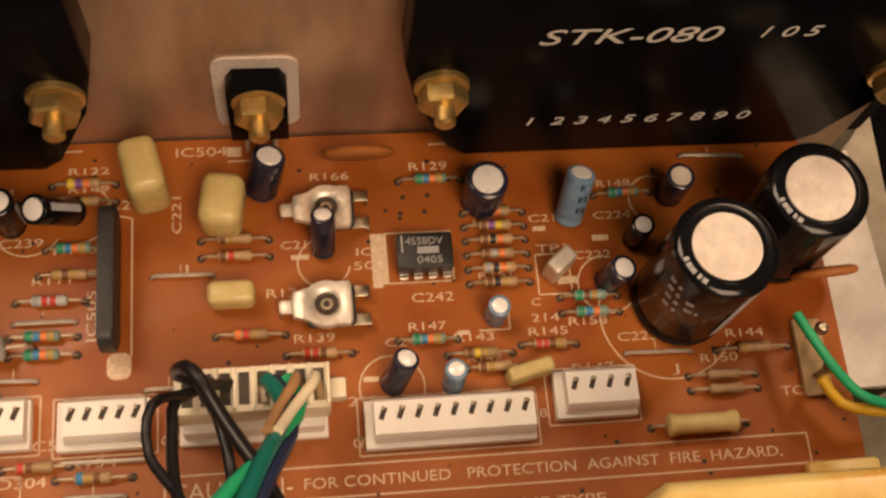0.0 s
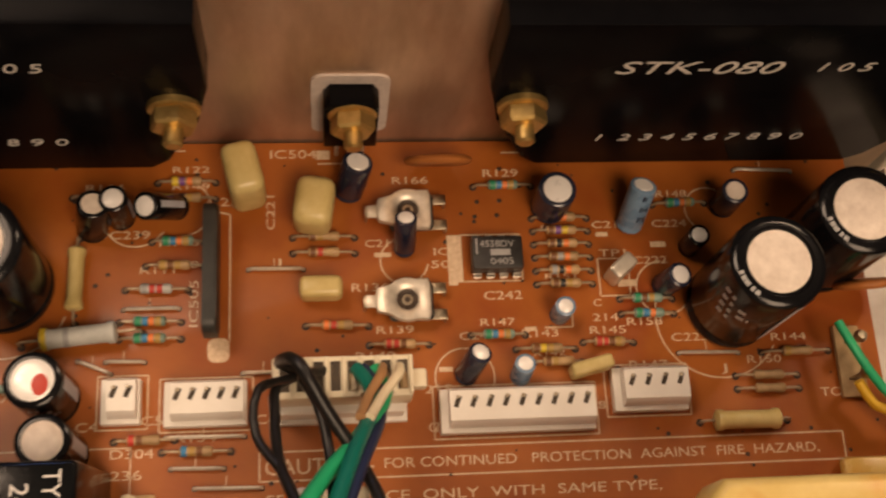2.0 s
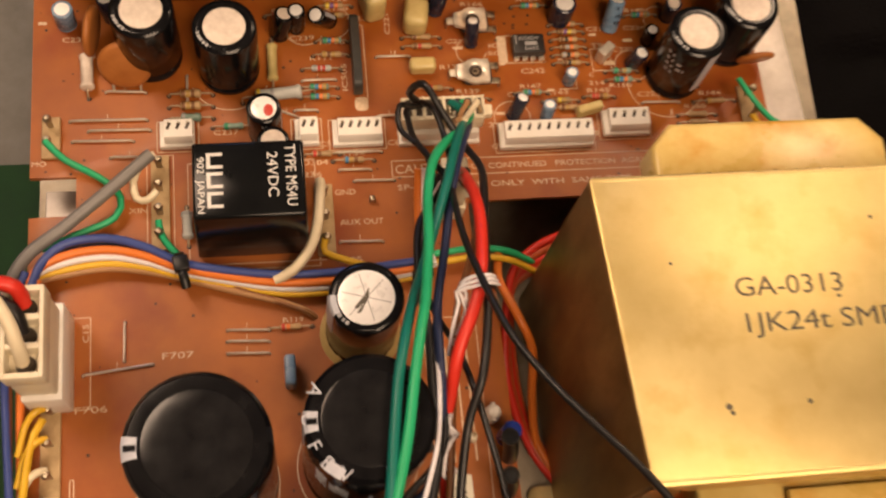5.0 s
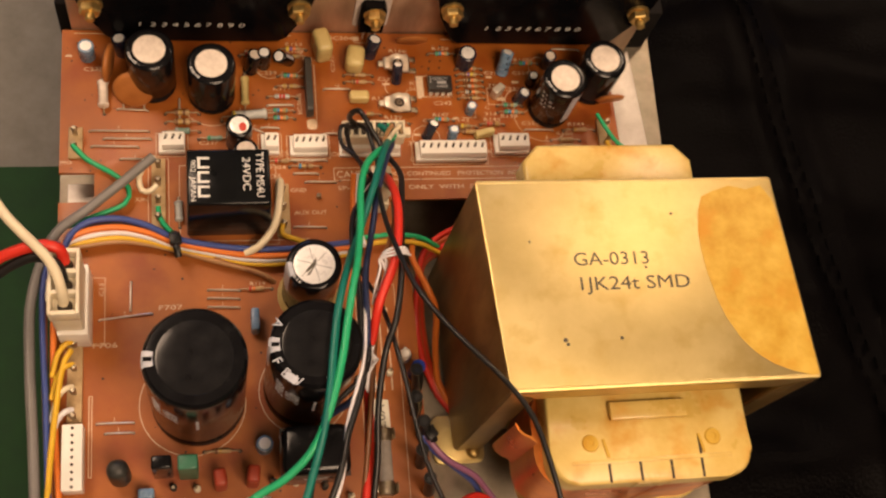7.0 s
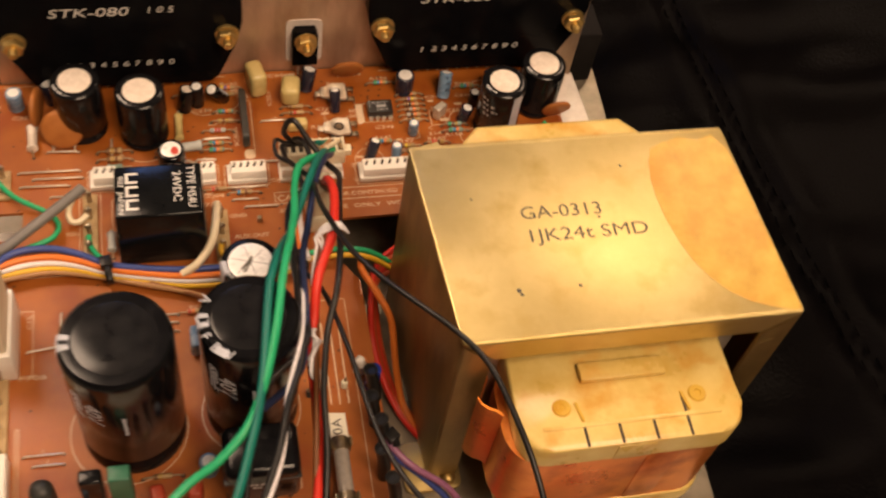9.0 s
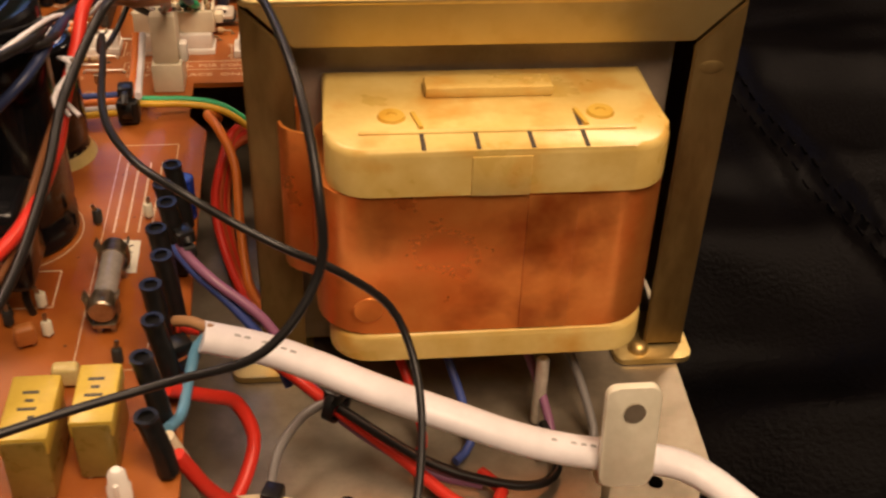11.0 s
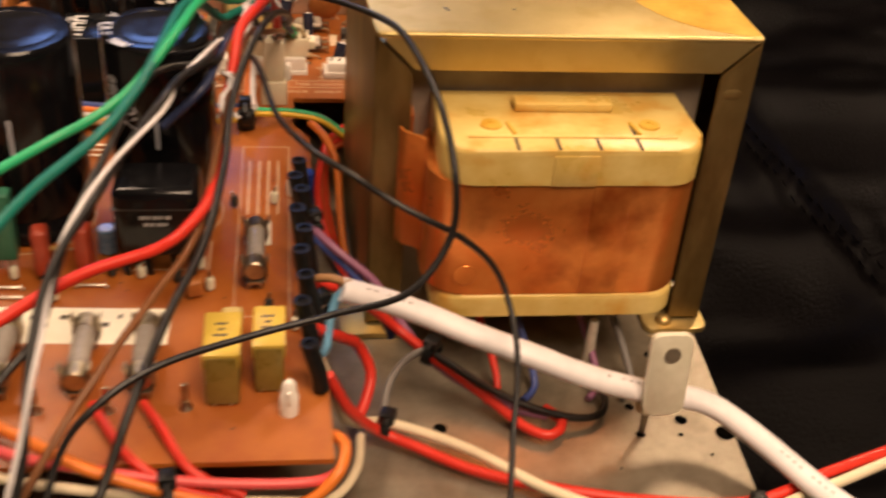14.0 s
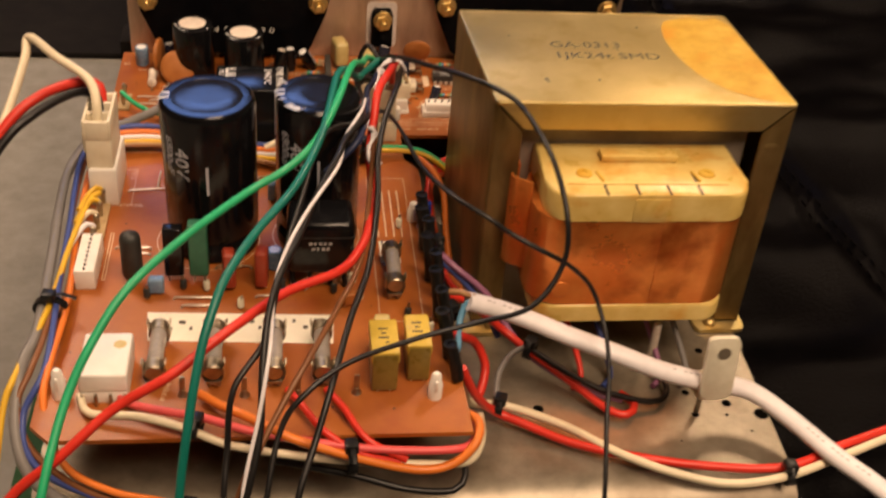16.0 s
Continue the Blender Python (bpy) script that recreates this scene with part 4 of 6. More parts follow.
for x, y, w, h in ((-19.5, 4.4, 3.2, 0.9), (24.2, 7.8, 2.4, 0.9), (35.0, 5.4, 3.0, 1.1), (8.6, -11.0, 2.2, 0.8), (-0.6, -22.6, 2.4, 0.9), (-8.2, -18.4, 2.6, 0.9), (27.6, -2.6, 3.6, 1.4), (-143, 16.5, 2.4, 0.9), (-30.2, 24.9, 2.6, 1.9)):
    part("printed_bar", bar(x, y, w, h, 0.01), INK, board)
frame_lines(-2.7, -0.9, 9.0, 8.6)
frame_lines(24, -4.4, 30, 3.2)
frame_lines(-112, -57.5, -104.5, -27.5, 0.25)
frame_lines(-100.5, -63.5, -64, -30.5, 0.25)
frame_lines(-132.5, -100.5, -127.5, -75, 0.25)
frame_lines(-67, -150, -44, -136.5)
frame_lines(-132.6, -147.5, -131.6, -119)
frame_lines(-36.5, -81, -21.5, -172, 0.25)
for k in range(4):
    rule(-34 + k * 3, -90, -34 + k * 3, -122, 0.5)
rule(-140, 27.0, -55.5, 27.0), rule(6.5, 26.0, 76, 26.0), rule(-133.5, -61.5, -62, -61.8, 0.25), rule(-30, 24, -22, 24)
rule(18.0, -10.4, 18.0, -5.5), rule(12.5, -10.4, 18.0, -10.4), rule(4.2, -23.2, 9.6, -23.2)
for x, y, r, a0, a1 in ((-13.8, 3.6, 4.6, 120, 350), (-3.4, -19.6, 5.6, 0, 360), (36.6, -3, 5.4, 90, 330), (-64.5, 13.4, 6, 180, 330), (-56, 15, 5.6, -90, 90), (46.5, -9, 12.2, 150, 330), (-87.5, -2, 11.6, 200, 340), (47.5, 13.2, 4.6, 60, 240), (-97, -123.5, 18.6, 0, 360), (-57.5, -120.5, 16.2, 0, 360), (-54.2, -84, 11.2, 0, 360)):
    circle_line(x, y, r, 0.3, a0, a1)
rng = random.Random(4)
for k in range(110):
    x, y = rng.uniform(-143, 76), rng.uniform(-44, 26)
    hole(x, y, rng.uniform(0.22, 0.5))
for k in range(80):
    hole(rng.uniform(-141, -20), rng.uniform(-218, -48), rng.uniform(0.22, 0.5))
for x, y in ((1, 15.5), (5.5, 15.7), (0.4, 12.4), (4.8, 12.6), (-30, 21), (6, 22.5)):
    hole(x, y, 0.5)

# ---- integrated circuit, trimmers, headers ----
def dip():
    """An eight-pin chip with its type, a maker stroke and a date on top."""
    t = thing("integrated_circuit", 3.8, 3.6, 0, "black eight-pin integrated circuit marked 4558DV", "integrated circuit")
    part("body", box(-4.9, -3.3, 0.9, 4.9, 3.3, 4.3, 0.45), EPOXY, t)
    part("notch", lathe([(0, 4.28), (0.9, 4.28), (0.9, 4.34), (0, 4.34)], 14, -4.0, 0.0), GREYEPOXY, t)
    part("pin_one_bar", bar(-4.2, -0.4, 0.35, 3.2, 4.3), GREYINK, t)
    part("maker_mark", box(-1.4, -0.7, 4.32, 2.4, 0.55, 4.35), GREYINK, t, "plain grey maker stroke")
    for text, x, y, w in (("4558DV", -3.4, 1.0, 6.6), ("0405", -1.5, -2.5, 4.4)):
        part("marking", turned(lettering(text, 1.9, width=w), pose(x, y, 4.32)), GREYINK, t)
    for s in (-1, 1):
        for k in range(4):
            x = -3.81 + k * 2.54
            bm = box(x - 0.7, s * 3.3 - 0.25, 1.6, x + 0.7, s * 3.3 + s * 0.9, 2.0, 0.08)
            box(x - 0.7, s * 4.0 - 0.15, 0.6, x + 0.7, s * 4.0 + 0.15, 2.0, bm=bm)
            box(x - 0.28, s * 4.0 - 0.13, -0.8, x + 0.28, s * 4.0 + 0.13, 0.6, bm=bm)
            part("pin", bm, WIRE, t)


dip()
part("printed_block", slab([(-3.6, -1.0), (-2.7, -1.0), (-2.7, 8.6), (-5.4, 8.6), (-5.4, -1.6), (-3.6, -1.6)], 0.01, 0.06), INK, board)
trimmer(-13.0, 12.6, 0)
trimmer(-13.8, -5.3, 0)
header(-8.0, -30.4, 19.8, -30.4, 9, "white nine-way pin header beside the caution print")
header(24.6, -27.4, 37.8, -27.4, 4, "white four-way pin header near the board edge")
header(-57.6, -27.4, -43.8, -27.4, 5, "white five-way pin header in the board's row")
header(-68.6, -26.6, -62.6, -26.6, 2, "small white two-way pin header")
header(-107.4, -25.9, -98.4, -25.9, 3, "white three-way pin header by the relay")


def plugged_header():
    t = thing("plugged_connector", -26.2, -27.6, -0.9, "ivory plug with crimped wires on a header", "connector")
    part("header_base", box(-12.6, 0, 0, 11.6, 8.5, 2.4, 0.25), WHITEPLASTIC, t)
    part("header_shroud", box(-11.8, 0.8, 2.4, 11.0, 7.6, 7.2, 0.4), WHITEPLASTIC, t)
    part("plug", box(-12.4, 2.2, 7.2, 12.0, 9.6, 14.2, 0.5), IVORY, t)
    part("plug_ear", box(12.0, 4.0, 9.4, 14.6, 7.4, 12.6, 0.5), IVORY, t)
    for k in range(8):
        x = -10.2 + k * 2.92
        part("plug_slot", box(x - 0.85, 3.4, 14.15, x + 0.85, 8.6, 14.3), SLOT, t, "dark plug slot")
        part("rib", box(x + 1.15, 2.6, 14.1, x + 1.75, 9.4, 14.9, 0.15), IVORY, t)
        if k > 3:
            part("crimp", tube([(x, 6.6, 13.6), (x, 5.4, 14.9), (x + 0.2, 3.4, 14.8)], 0.7, 6), TAN if k % 2 else TIN, t, "crimped contact")


plugged_header()

# ---- capacitors ----
big = "upright electrolytic capacitors"
capacitor(49.0, -7.0, 8.7, 27.5, BLACKSLEEVE, PALETOP, "black can capacitor with a pale round top", turn=-60, print_rows=4, group=big, topr=0.66)
capacitor(68.0, 3.6, 8.7, 24.5, BLACKSLEEVE, PALETOP, "black can capacitor beside the metal bracket, pale top", turn=40, print_rows=3, group=big, topr=0.68)
capacitor(-87.5, -0.2, 9.0, 25.5, BLACKSLEEVE, PALETOP, "black can capacitor with pale top and white print", turn=150, print_rows=4, group=big, topr=0.66)
capacitor(-110.0, 4.8, 9.0, 27, BLACKSLEEVE, PALETOP, "black can capacitor behind the brown disc capacitor", turn=120, print_rows=4, group=big, topr=0.66)
red = capacitor(-77.8, -21.4, 4.9, 16.5, BLACKSLEEVE, ALU, "black can capacitor with a red dot on top", print_rows=4, group=big)
part("red_dot", turned(lathe([(0, 0), (1.4, 0), (1.1, 0.08), (0, 0.1)], 12, 1.3, -0.6), pose(0, 0, 16.56) @ Matrix.Diagonal((1, 1.35, 1, 1))), BANDS["red"], red, "red paint dot")
capacitor(-75.6, -31.6, 4.6, 16.5, BLACKSLEEVE, PALETOP, "black can capacitor close behind the relay", print_rows=2, group=big)
mid = capacitor(-54.2, -84.0, 9.8, 34, BLACKSLEEVE, ALU, "black can capacitor with vented silver top and glue", turn=212, print_rows=3, group=big, topr=0.76, vents=3, stripe=False)
folded_band(mid, 9.8, 34, -22, 17)
part("ink_tick", turned(slab([(-2.5, -1.2), (-0.4, -0.2), (3.6, 1.0), (3.2, 1.8), (0.6, 1.2), (4.0, 2.6), (3.0, 3.0), (-1.0, 0.9)], 0, 0.06), pose(0.5, -0.6, 34.12)), BLACKINK, mid, "black pen tick")
part("glue", lathe([(9.0, 0), (11.4, 0), (11.0, 0.8), (10.1, 2.2), (9.6, 3.4), (9.2, 3.4)], 24), CREAM, mid, "yellowed glue fillet")
small = "small capacitors on the board"
capacitor(15.2, 14.0, 3.7, 10, NAVYSLEEVE, ALU, "navy can capacitor with a bright bare top", group=small, topr=0.76, domed=True)
capacitor(30.8, 9.6, 2.6, 11, BLUESLEEVE, ALU, "light blue can capacitor leaning on the board", lean=(-28, 8), print_rows=3, group=small)
capacitor(42.4, 5.0, 2.1, 8, BLACKSLEEVE, ALU, "small black capacitor with a bright top", group=small, domed=True)
capacitor(36.2, -2.8, 2.4, 8, NAVYSLEEVE, ALU, "navy capacitor leaning beside the large cans", lean=(0, 12), group=small)
capacitor(50.4, 13.6, 2.6, 9, NAVYSLEEVE, PALETOP, "navy capacitor hidden behind the large cans", group=small)
capacitor(-13.8, 5.4, 2.1, 9.5, NAVYSLEEVE, ALU, "navy capacitor leaning over the trimmer", lean=(-24, 0), group=small, domed=True)
capacitor(-3.6, -19.6, 2.2, 9.0, NAVYSLEEVE, ALU, "navy capacitor in a printed circle", lean=(-18, 16), group=small, domed=True)
capacitor(6.9, -20.0, 1.9, 7.5, BLUESLEEVE, ALU, "small blue capacitor behind the header", group=small, domed=True, lean=(-8, 0))
capacitor(15.4, -8.2, 1.9, 7.0, BLUESLEEVE, ALU, "small blue capacitor with a bright top", group=small, domed=True)
capacitor(-67.0, 13.0, 2.6, 11, BLACKSLEEVE, ALU, "small black capacitor near the power module", group=small, domed=True)
capacitor(-56.4, 15.4, 2.6, 12, BLACKSLEEVE, ALU, "small black capacitor leaning sideways with bright top", lean=(18, -26), group=small, domed=True)
capacitor(-134.6, 16.4, 3.0, 9, BLUESLEEVE, ALU, "light blue capacitor at the board corner", group=small)
capacitor(-121.0, 18.0, 2.9, 9.5, NAVYSLEEVE, ALU, "navy capacitor by the power module", lean=(-10, -8), group=small)
capacitor(-72.4, 10.6, 2.9, 11, BLACKSLEEVE, PALETOP, "black capacitor behind the pale-topped can", lean=(-8, 10), group=small)
capacitor(-24.4, 17.6, 2.9, 10, NAVYSLEEVE, ALU, "navy capacitor in front of the regulator", lean=(-16, 12), group=small)
capacitor(-92.4, -29.6, 1.8, 5, BLUESLEEVE, BLUESLEEVE, "tiny blue capacitor beside the relay", group=small, stripe=False)
capacitor(-72.6, -140.5, 2.9, 8, BLUESLEEVE, ALU, "pale blue capacitor by the power cans", group=small)


def main_can(x, y, r, h, label, turn):
    t = capacitor(x, y, r, h, BLACKSLEEVE, DARKTOP, label, turn=turn, group="main smoothing capacitors", topr=0.74, stripe=False)
    a0 = 180 - turn
    folded_band(t, r, h, a0, 10)
    q = pose(0, 0, h + 0.09, 0, 0, a0) @ pose(r * 0.85, 0, 0)
    part("minus_mark", turned(box(-r * 0.06, -0.7, 0, r * 0.1, 0.7, 0.08), q), BLACKSLEEVE, t)
    return t


capA = main_can(-95.0, -122.6, 16.4, 60, "large black smoothing capacitor with dark flat top", 0)
capB = main_can(-57.2, -119.6, 15.0, 60, "large black smoothing capacitor with pale rim print", 0)
for k, (text, a) in enumerate((("A", 150), ("U", 178), ("F", 205), ("E", 224), ("V", 243))):
    q = pose(0, 0, 60.1, 0, 0, a) @ pose(13.6, 0, 0) @ pose(0, 0, 0, 0, 0, 90)
    part("rim_letter", turned(turned(lettering(text, 4.4), pose(-1.5, -1.6, 0)), q), SILVERINK, capB)
part("rim_band", turned(bar(-2.2, -2.2, 4.4, 2.6, 0), pose(0, 0, 60.05, 0, 0, 232) @ pose(13.0, 0, 0, 0, 0, 90)), SILVERINK, capB)
part("rim_tick", turned(bar(-0.5, -1.8, 1.0, 3.8, 0), pose(0, 0, 60.05, 0, 0, 285) @ pose(13.4, 0, 0, 0, 0, 90)), SILVERINK, capB)


def curved_text(parent, text, r, size, a0, z, material, vertical=False):
    """Letters wrapped on an upright can, from the angle a0, running down the can if vertical."""
    bm = lettering(text, size, 0.04)
    for v in bm.verts:
        u, w = (v.co.y, -v.co.x) if vertical else (v.co.x, v.co.y)
        a = radians(a0) + u / r
        v.co = Vector(((r + 0.08 + v.co.z) * math.cos(a), (r + 0.08 + v.co.z) * math.sin(a), z + w))
    bmesh.ops.recalc_face_normals(bm, faces=bm.faces)
    part("side_print", bm, material, parent)


for can, r in ((capA, 16.4), (capB, 15.0)):
    curved_text(can, "6800uF", r, 5.0, 214, 50, SILVERINK, True)
    curved_text(can, "40V", r, 7.5, 230, 47, SILVERINK, True)
    part("side_dash", turned(box(-0.45, -0.05, 0, 0.45, 0.25, 11), pose(0, -(r + 0.1), 30)), SILVERINK, can)

# dipped film blocks and discs
film = "cream film capacitors"
dipped_block(-43.8, 18.4, 10.4, 6.6, 12, CREAM, "cream dipped film capacitor near the regulator", turn=-76, lean=(0, 0), group=film, z=1.5)
dipped_block(-30.8, 13.0, 9.8, 7.4, 9.0, CREAM, "cream dipped film capacitor by the trimmer", turn=82, group=film, z=1.2)
dipped_block(-29.8, -2.6, 8.0, 4.2, 5.0, CREAM, "cream flat film capacitor lying near the trimmer", turn=0, group=film, z=0.8)
dipped_block(20.0, -19.0, 8.2, 2.6, 4.6, CREAM, "thin cream film capacitor behind the header", turn=14, group=film, z=0.8)
dipped_block(27.4, -0.2, 5.4, 3.0, 6.2, TRIMMETAL, "bare metal test point clip on the board", category="test point", turn=40, name="test_point", z=0.6, r=0.6)
ceramic_disc(-7.0, 24.0, 6.6, 1.8, "thin brown ceramic disc leaning back", turn=0, lean=(20, 0), lift=0.6)
ceramic_disc(-117.2, -6.4, 7.8, 2.6, "large ochre ceramic disc capacitor leaning back", turn=-4, lean=(-28, 0), lift=1.4)
ceramic_disc(-126.2, 9.0, 7.6, 2.4, "ochre ceramic disc seen edge-on by the can", turn=80, lift=1.2)
ceramic_disc(74.0, -3.0, 6.0, 1.8, "brown ceramic disc near the metal bracket", turn=4, lift=1.0, lean=(18, 0))
t = resistor(40.5, -29.7, 57.5, -29.8, "", CREAM, r=2.0, length=12.6, label="fat cream axial capacitor lying on the board")
t = resistor(-128.8, 6.8, -128.2, -8.5, "", PALETOP, r=2.1, length=11.2, label="white ceramic axial resistor standing off the board")
t = resistor(-74.6, 9.2, -74.8, -7.6, "", CREAM, r=1.7, length=12, label="cream axial resistor beside the can capacitor")
t = resistor(-84.0, -11.6, -62.6, -9.6, "yellow grey", RGREY, r=2.1, length=13.5, lift=1.5, label="fat grey axial resistor with a yellow band")
t = resistor(-93.0, -19.4, -80.8, -19.4, "green", RGREEN, label="blue-green resistor under the can")

# ---- rows of resistors and jumpers ----
gbo, rrg = "green blue orange gold", "red red brown gold"
resistor(0.4, 18.6, 12.0, 18.6, gbo, RGREEN)
resistor(36.2, 14.2, 47.0, 14.4, gbo, RGREEN)
for k, (b, m) in enumerate((("brown black orange", TAN), ("brown violet yellow", TAN), ("brown black orange", TAN), ("brown grey orange", TAN), ("grey black orange", TAN), ("brown black gold", TAN))):
    resistor(11.6, 11.7 - k * 2.72, 22.6, 11.6 - k * 2.72, b, m)
resistor(-1.8, -11.6, 8.6, -11.8, gbo, RGREEN)
resistor(6.6, -14.6, 18.0, -14.8, "brown yellow gold", TAN)
resistor(9.8, -17.2, 19.0, -17.4, "brown gold", TAN)
resistor(19.6, -13.6, 29.4, -13.9, rrg, TAN)
resistor(27.6, -5.2, 38.0, -5.4, "green brown gold", RGREEN)
resistor(27.6, -8.2, 38.0, -8.4, "green blue orange", RGREEN)
resistor(26.6, -21.0, 36.6, -21.2, "blue grey", RGREEN)
resistor(48.6, -21.0, 60.8, -21.2, "", TAN)
resistor(48.6, -23.6, 60.8, -23.8, "", TAN)
resistor(54.4, -16.6, 67.8, -16.6, "gold", TAN)
resistor(-21.0, -13.0, -9.8, -13.2, "red red brown", TAN)
resistor(-25.8, -17.4, -13.6, -17.6, "red brown", TAN)
resistor(-32.8, -9.0, -21.0, -9.3, "orange red gold", TAN)
resistor(-35.0, 8.6, -23.2, 8.4, "brown gold", TAN)
resistor(-35.0, 5.4, -23.2, 5.2, "brown red", TAN)
resistor(-60.6, 20.2, -49.6, 20.2, "yellow violet orange", TAN)
resistor(-60.6, 16.8, -49.6, 16.8, "red black gold", TAN)
resistor(-76.4, 17.4, -66.6, 17.2, "red gold", TAN)
resistor(-61.4, 8.2, -51.6, 8.0, gbo, RGREEN)
resistor(-62.4, 3.4, -51.6, 3.2, "gold brown gold", TAN)
resistor(-66.0, -1.2, -54.4, -1.4, "grey red red", RGREY)
jumper(-66.2, -5.0, -56.0, -5.0)
resistor(-66.8, -7.4, -55.6, -7.6, gbo, RGREEN)
resistor(-66.8, -10.6, -55.6, -10.8, gbo, RGREEN)
for k in range(3):
    resistor(-105.4, -8.5 - k * 3.9, -92.6, -8.6 - k * 3.9, "brown gold brown" if k < 2 else "grey", TAN if k < 2 else RGREEN, r=1.3)
resistor(-67.0, -29.4, -56.4, -29.4, "red brown", TAN)
resistor(-58.6, -31.6, -46.4, -31.8, "blue gold brown", TAN)
resistor(-79.4, -81.4, -67.4, -81.3, "red orange", TAN)
resistor(-93.4, -141.0, -81.0, -141.2, "brown gold", TAN)
resistor(-101.0, -44.0, -100.6, -56.0, "grey", RGREY, r=1.6, length=8)
for x0, y0, x1, y1 in ((-43.4, 2.3, -33.0, 2.2), (-133.6, -15.8, -111.7, -16.1), (-128.4, -19.1, -110.8, -19.4), (-132.9, -22.3, -115.6, -22.7), (-122.2, -27.7, -110.7, -28.0), (-44.4, -17.6, -36.2, -17.7), (-58.0, -27.0 - 2.0, -44.0, -29.2), (-57.0, -34.6, -47.6, -34.8), (-52.8, -38.2, -40.9, -38.5), (-58.1, -56.9, -45.8, -57.3), (-60.4, -67.5, -53.8, -67.4), (-90.8, -81.1, -79.4, -81.7), (-90.9, -84.3, -79.5, -84.9), (-90.9, -87.7, -79.6, -88.3), (-118.3, -77.0, -118.5, -88.0), (-129.4, -91.3, -110.9, -89.4), (-129.9, -129.0, -117.4, -129.2), (-127.0, -132.6, -117.4, -132.8), (38.0, -16.2, 49.8, -16.5), (54.0, 21.5, 66.0, 21.0), (-123.4, -6.6, -112.0, -7.2), (-100.0, -2.0, -100.0, -12.0), (-69.0, -14.8, -62.0, -15.0), (-74.0, -14.5, -68.0, -17.0), (-107.0, -158.5, -93.0, -158.8), (-104.0, -163.0, -92.0, -163.2), (-79.0, -158.0, -71.0, -158.2)):
    jumper(x0, y0, x1, y1)


def hybrid_strip():
    t = thing("resistor_network", -49.8, 0.8, 0, "long grey-black resistor network standing on edge", "resistor network")
    part("body", turned(slab(rounded(-12.4, 0, 12.4, 8.0, 2.4), -1.3, 1.3, 0.6), pose(0, 0, 1.2, 0, 0, 90) @ pose(0, 0, 0, 90)), GREYEPOXY, t)
    for k in range(9):
        part("lead", tube([(0, -10 + k * 2.5, 1.6), (0, -10 + k * 2.5, -1)], 0.3, 6), WIRE, t)
    part("printed_outline", slab(rounded(-1.0, -16.2, 3.0, -11.6, 1.4), 0.02, 0.06), INK, t)


hybrid_strip()
rule(-46.8, 13.6, -46.8, -11.5), rule(-46.8, 13.6, -49, 14.2)


# ---- relay ----
def relay():
    t = thing("relay", -82.4, -47.4, 0, "black boxed relay with white print on top", "relay")
    bm = box(-14.8, -10.9, 1.0, 14.8, 10.9, 27.5, 0.9, 3)
    for v in bm.verts:
        if v.co.z < 14:
            v.co.x *= 1.05
            v.co.y *= 1.16
    part("case", bm, RELAYBLACK, t)
    part("base", box(-14.4, -10.5, 0, 14.4, 10.5, 1.2), EPOXY, t)
    top = 27.52
    # maker's mark as plain heavy strokes
    for y0 in (-8.0, -2.4, 3.2):
        bm = slab([(-11.0, y0), (-6.8, y0), (-6.8, y0 + 0.9), (-10.0, y0 + 0.9), (-10.0, y0 + 3.6), (-6.8, y0 + 3.6), (-6.8, y0 + 4.5), (-11.0, y0 + 4.5)], top, top + 0.06)
        part("maker_mark", bm, WHITEINK, t, "white heavy printed stroke")
    down = lambda x, y: pose(x, y, top + 0.02, 0, 0, -90)  # noqa: E731
    part("case_print", turned(lettering("902  JAPAN", 2.6, width=16.0), down(-13.4, 6.6)), WHITEINK, t)
    part("case_print", turned(lettering("TYPE MS4U", 4.0, width=17.6), down(9.8, 9.4)), WHITEINK, t)
    part("case_print", turned(lettering("24VDC", 4.0, width=12.8), down(5.0, 7.4)), WHITEINK, t)
    for s in (-1, 1):
        part("terminal", box(s * 9 - 0.5, -10.2, -1, s * 9 + 0.5, -9.4, 0.2), TIN, t)


relay()


def tag_strip(x, y, length, count, label, turn=0, group="solder tag strips"):
    t = thing("tag_strip", x, y, 0, label, "tag strip", group, turn)
    part("strip", box(-2.6, -length / 2, 0, 2.6, length / 2, 1.4, 0.3), TAGTAN, t)
    for k in range(count):
        q = -length / 2 + (k + 0.5) * length / count
        part("tag", box(-0.9, q - 0.25, 1.2, 0.9, q + 0.25, 8.0, 0.12), TIN, t)
        part("solder", lathe([(0, 5.6), (1.0, 5.9), (1.3, 6.8), (0.8, 8.0), (0, 8.4)], 10, 0, q), TIN, t)


tag_strip(-108.2, -42.5, 29, 4, "brown solder tag strip with pale wires beside the relay")
tag_strip(-137.4, -114, 34, 4, "brown solder tag strip with yellow wires at the edge")
tag_strip(-138.6, -21, 13, 2, "brown solder tag strip at the board's corner")
tag_strip(-62.0, -50, 22, 3, "brown tag strip beside the relay with cream lead")
tag_strip(71.5, -19, 14, 2, "pale tag strip holding green and yellow wires")


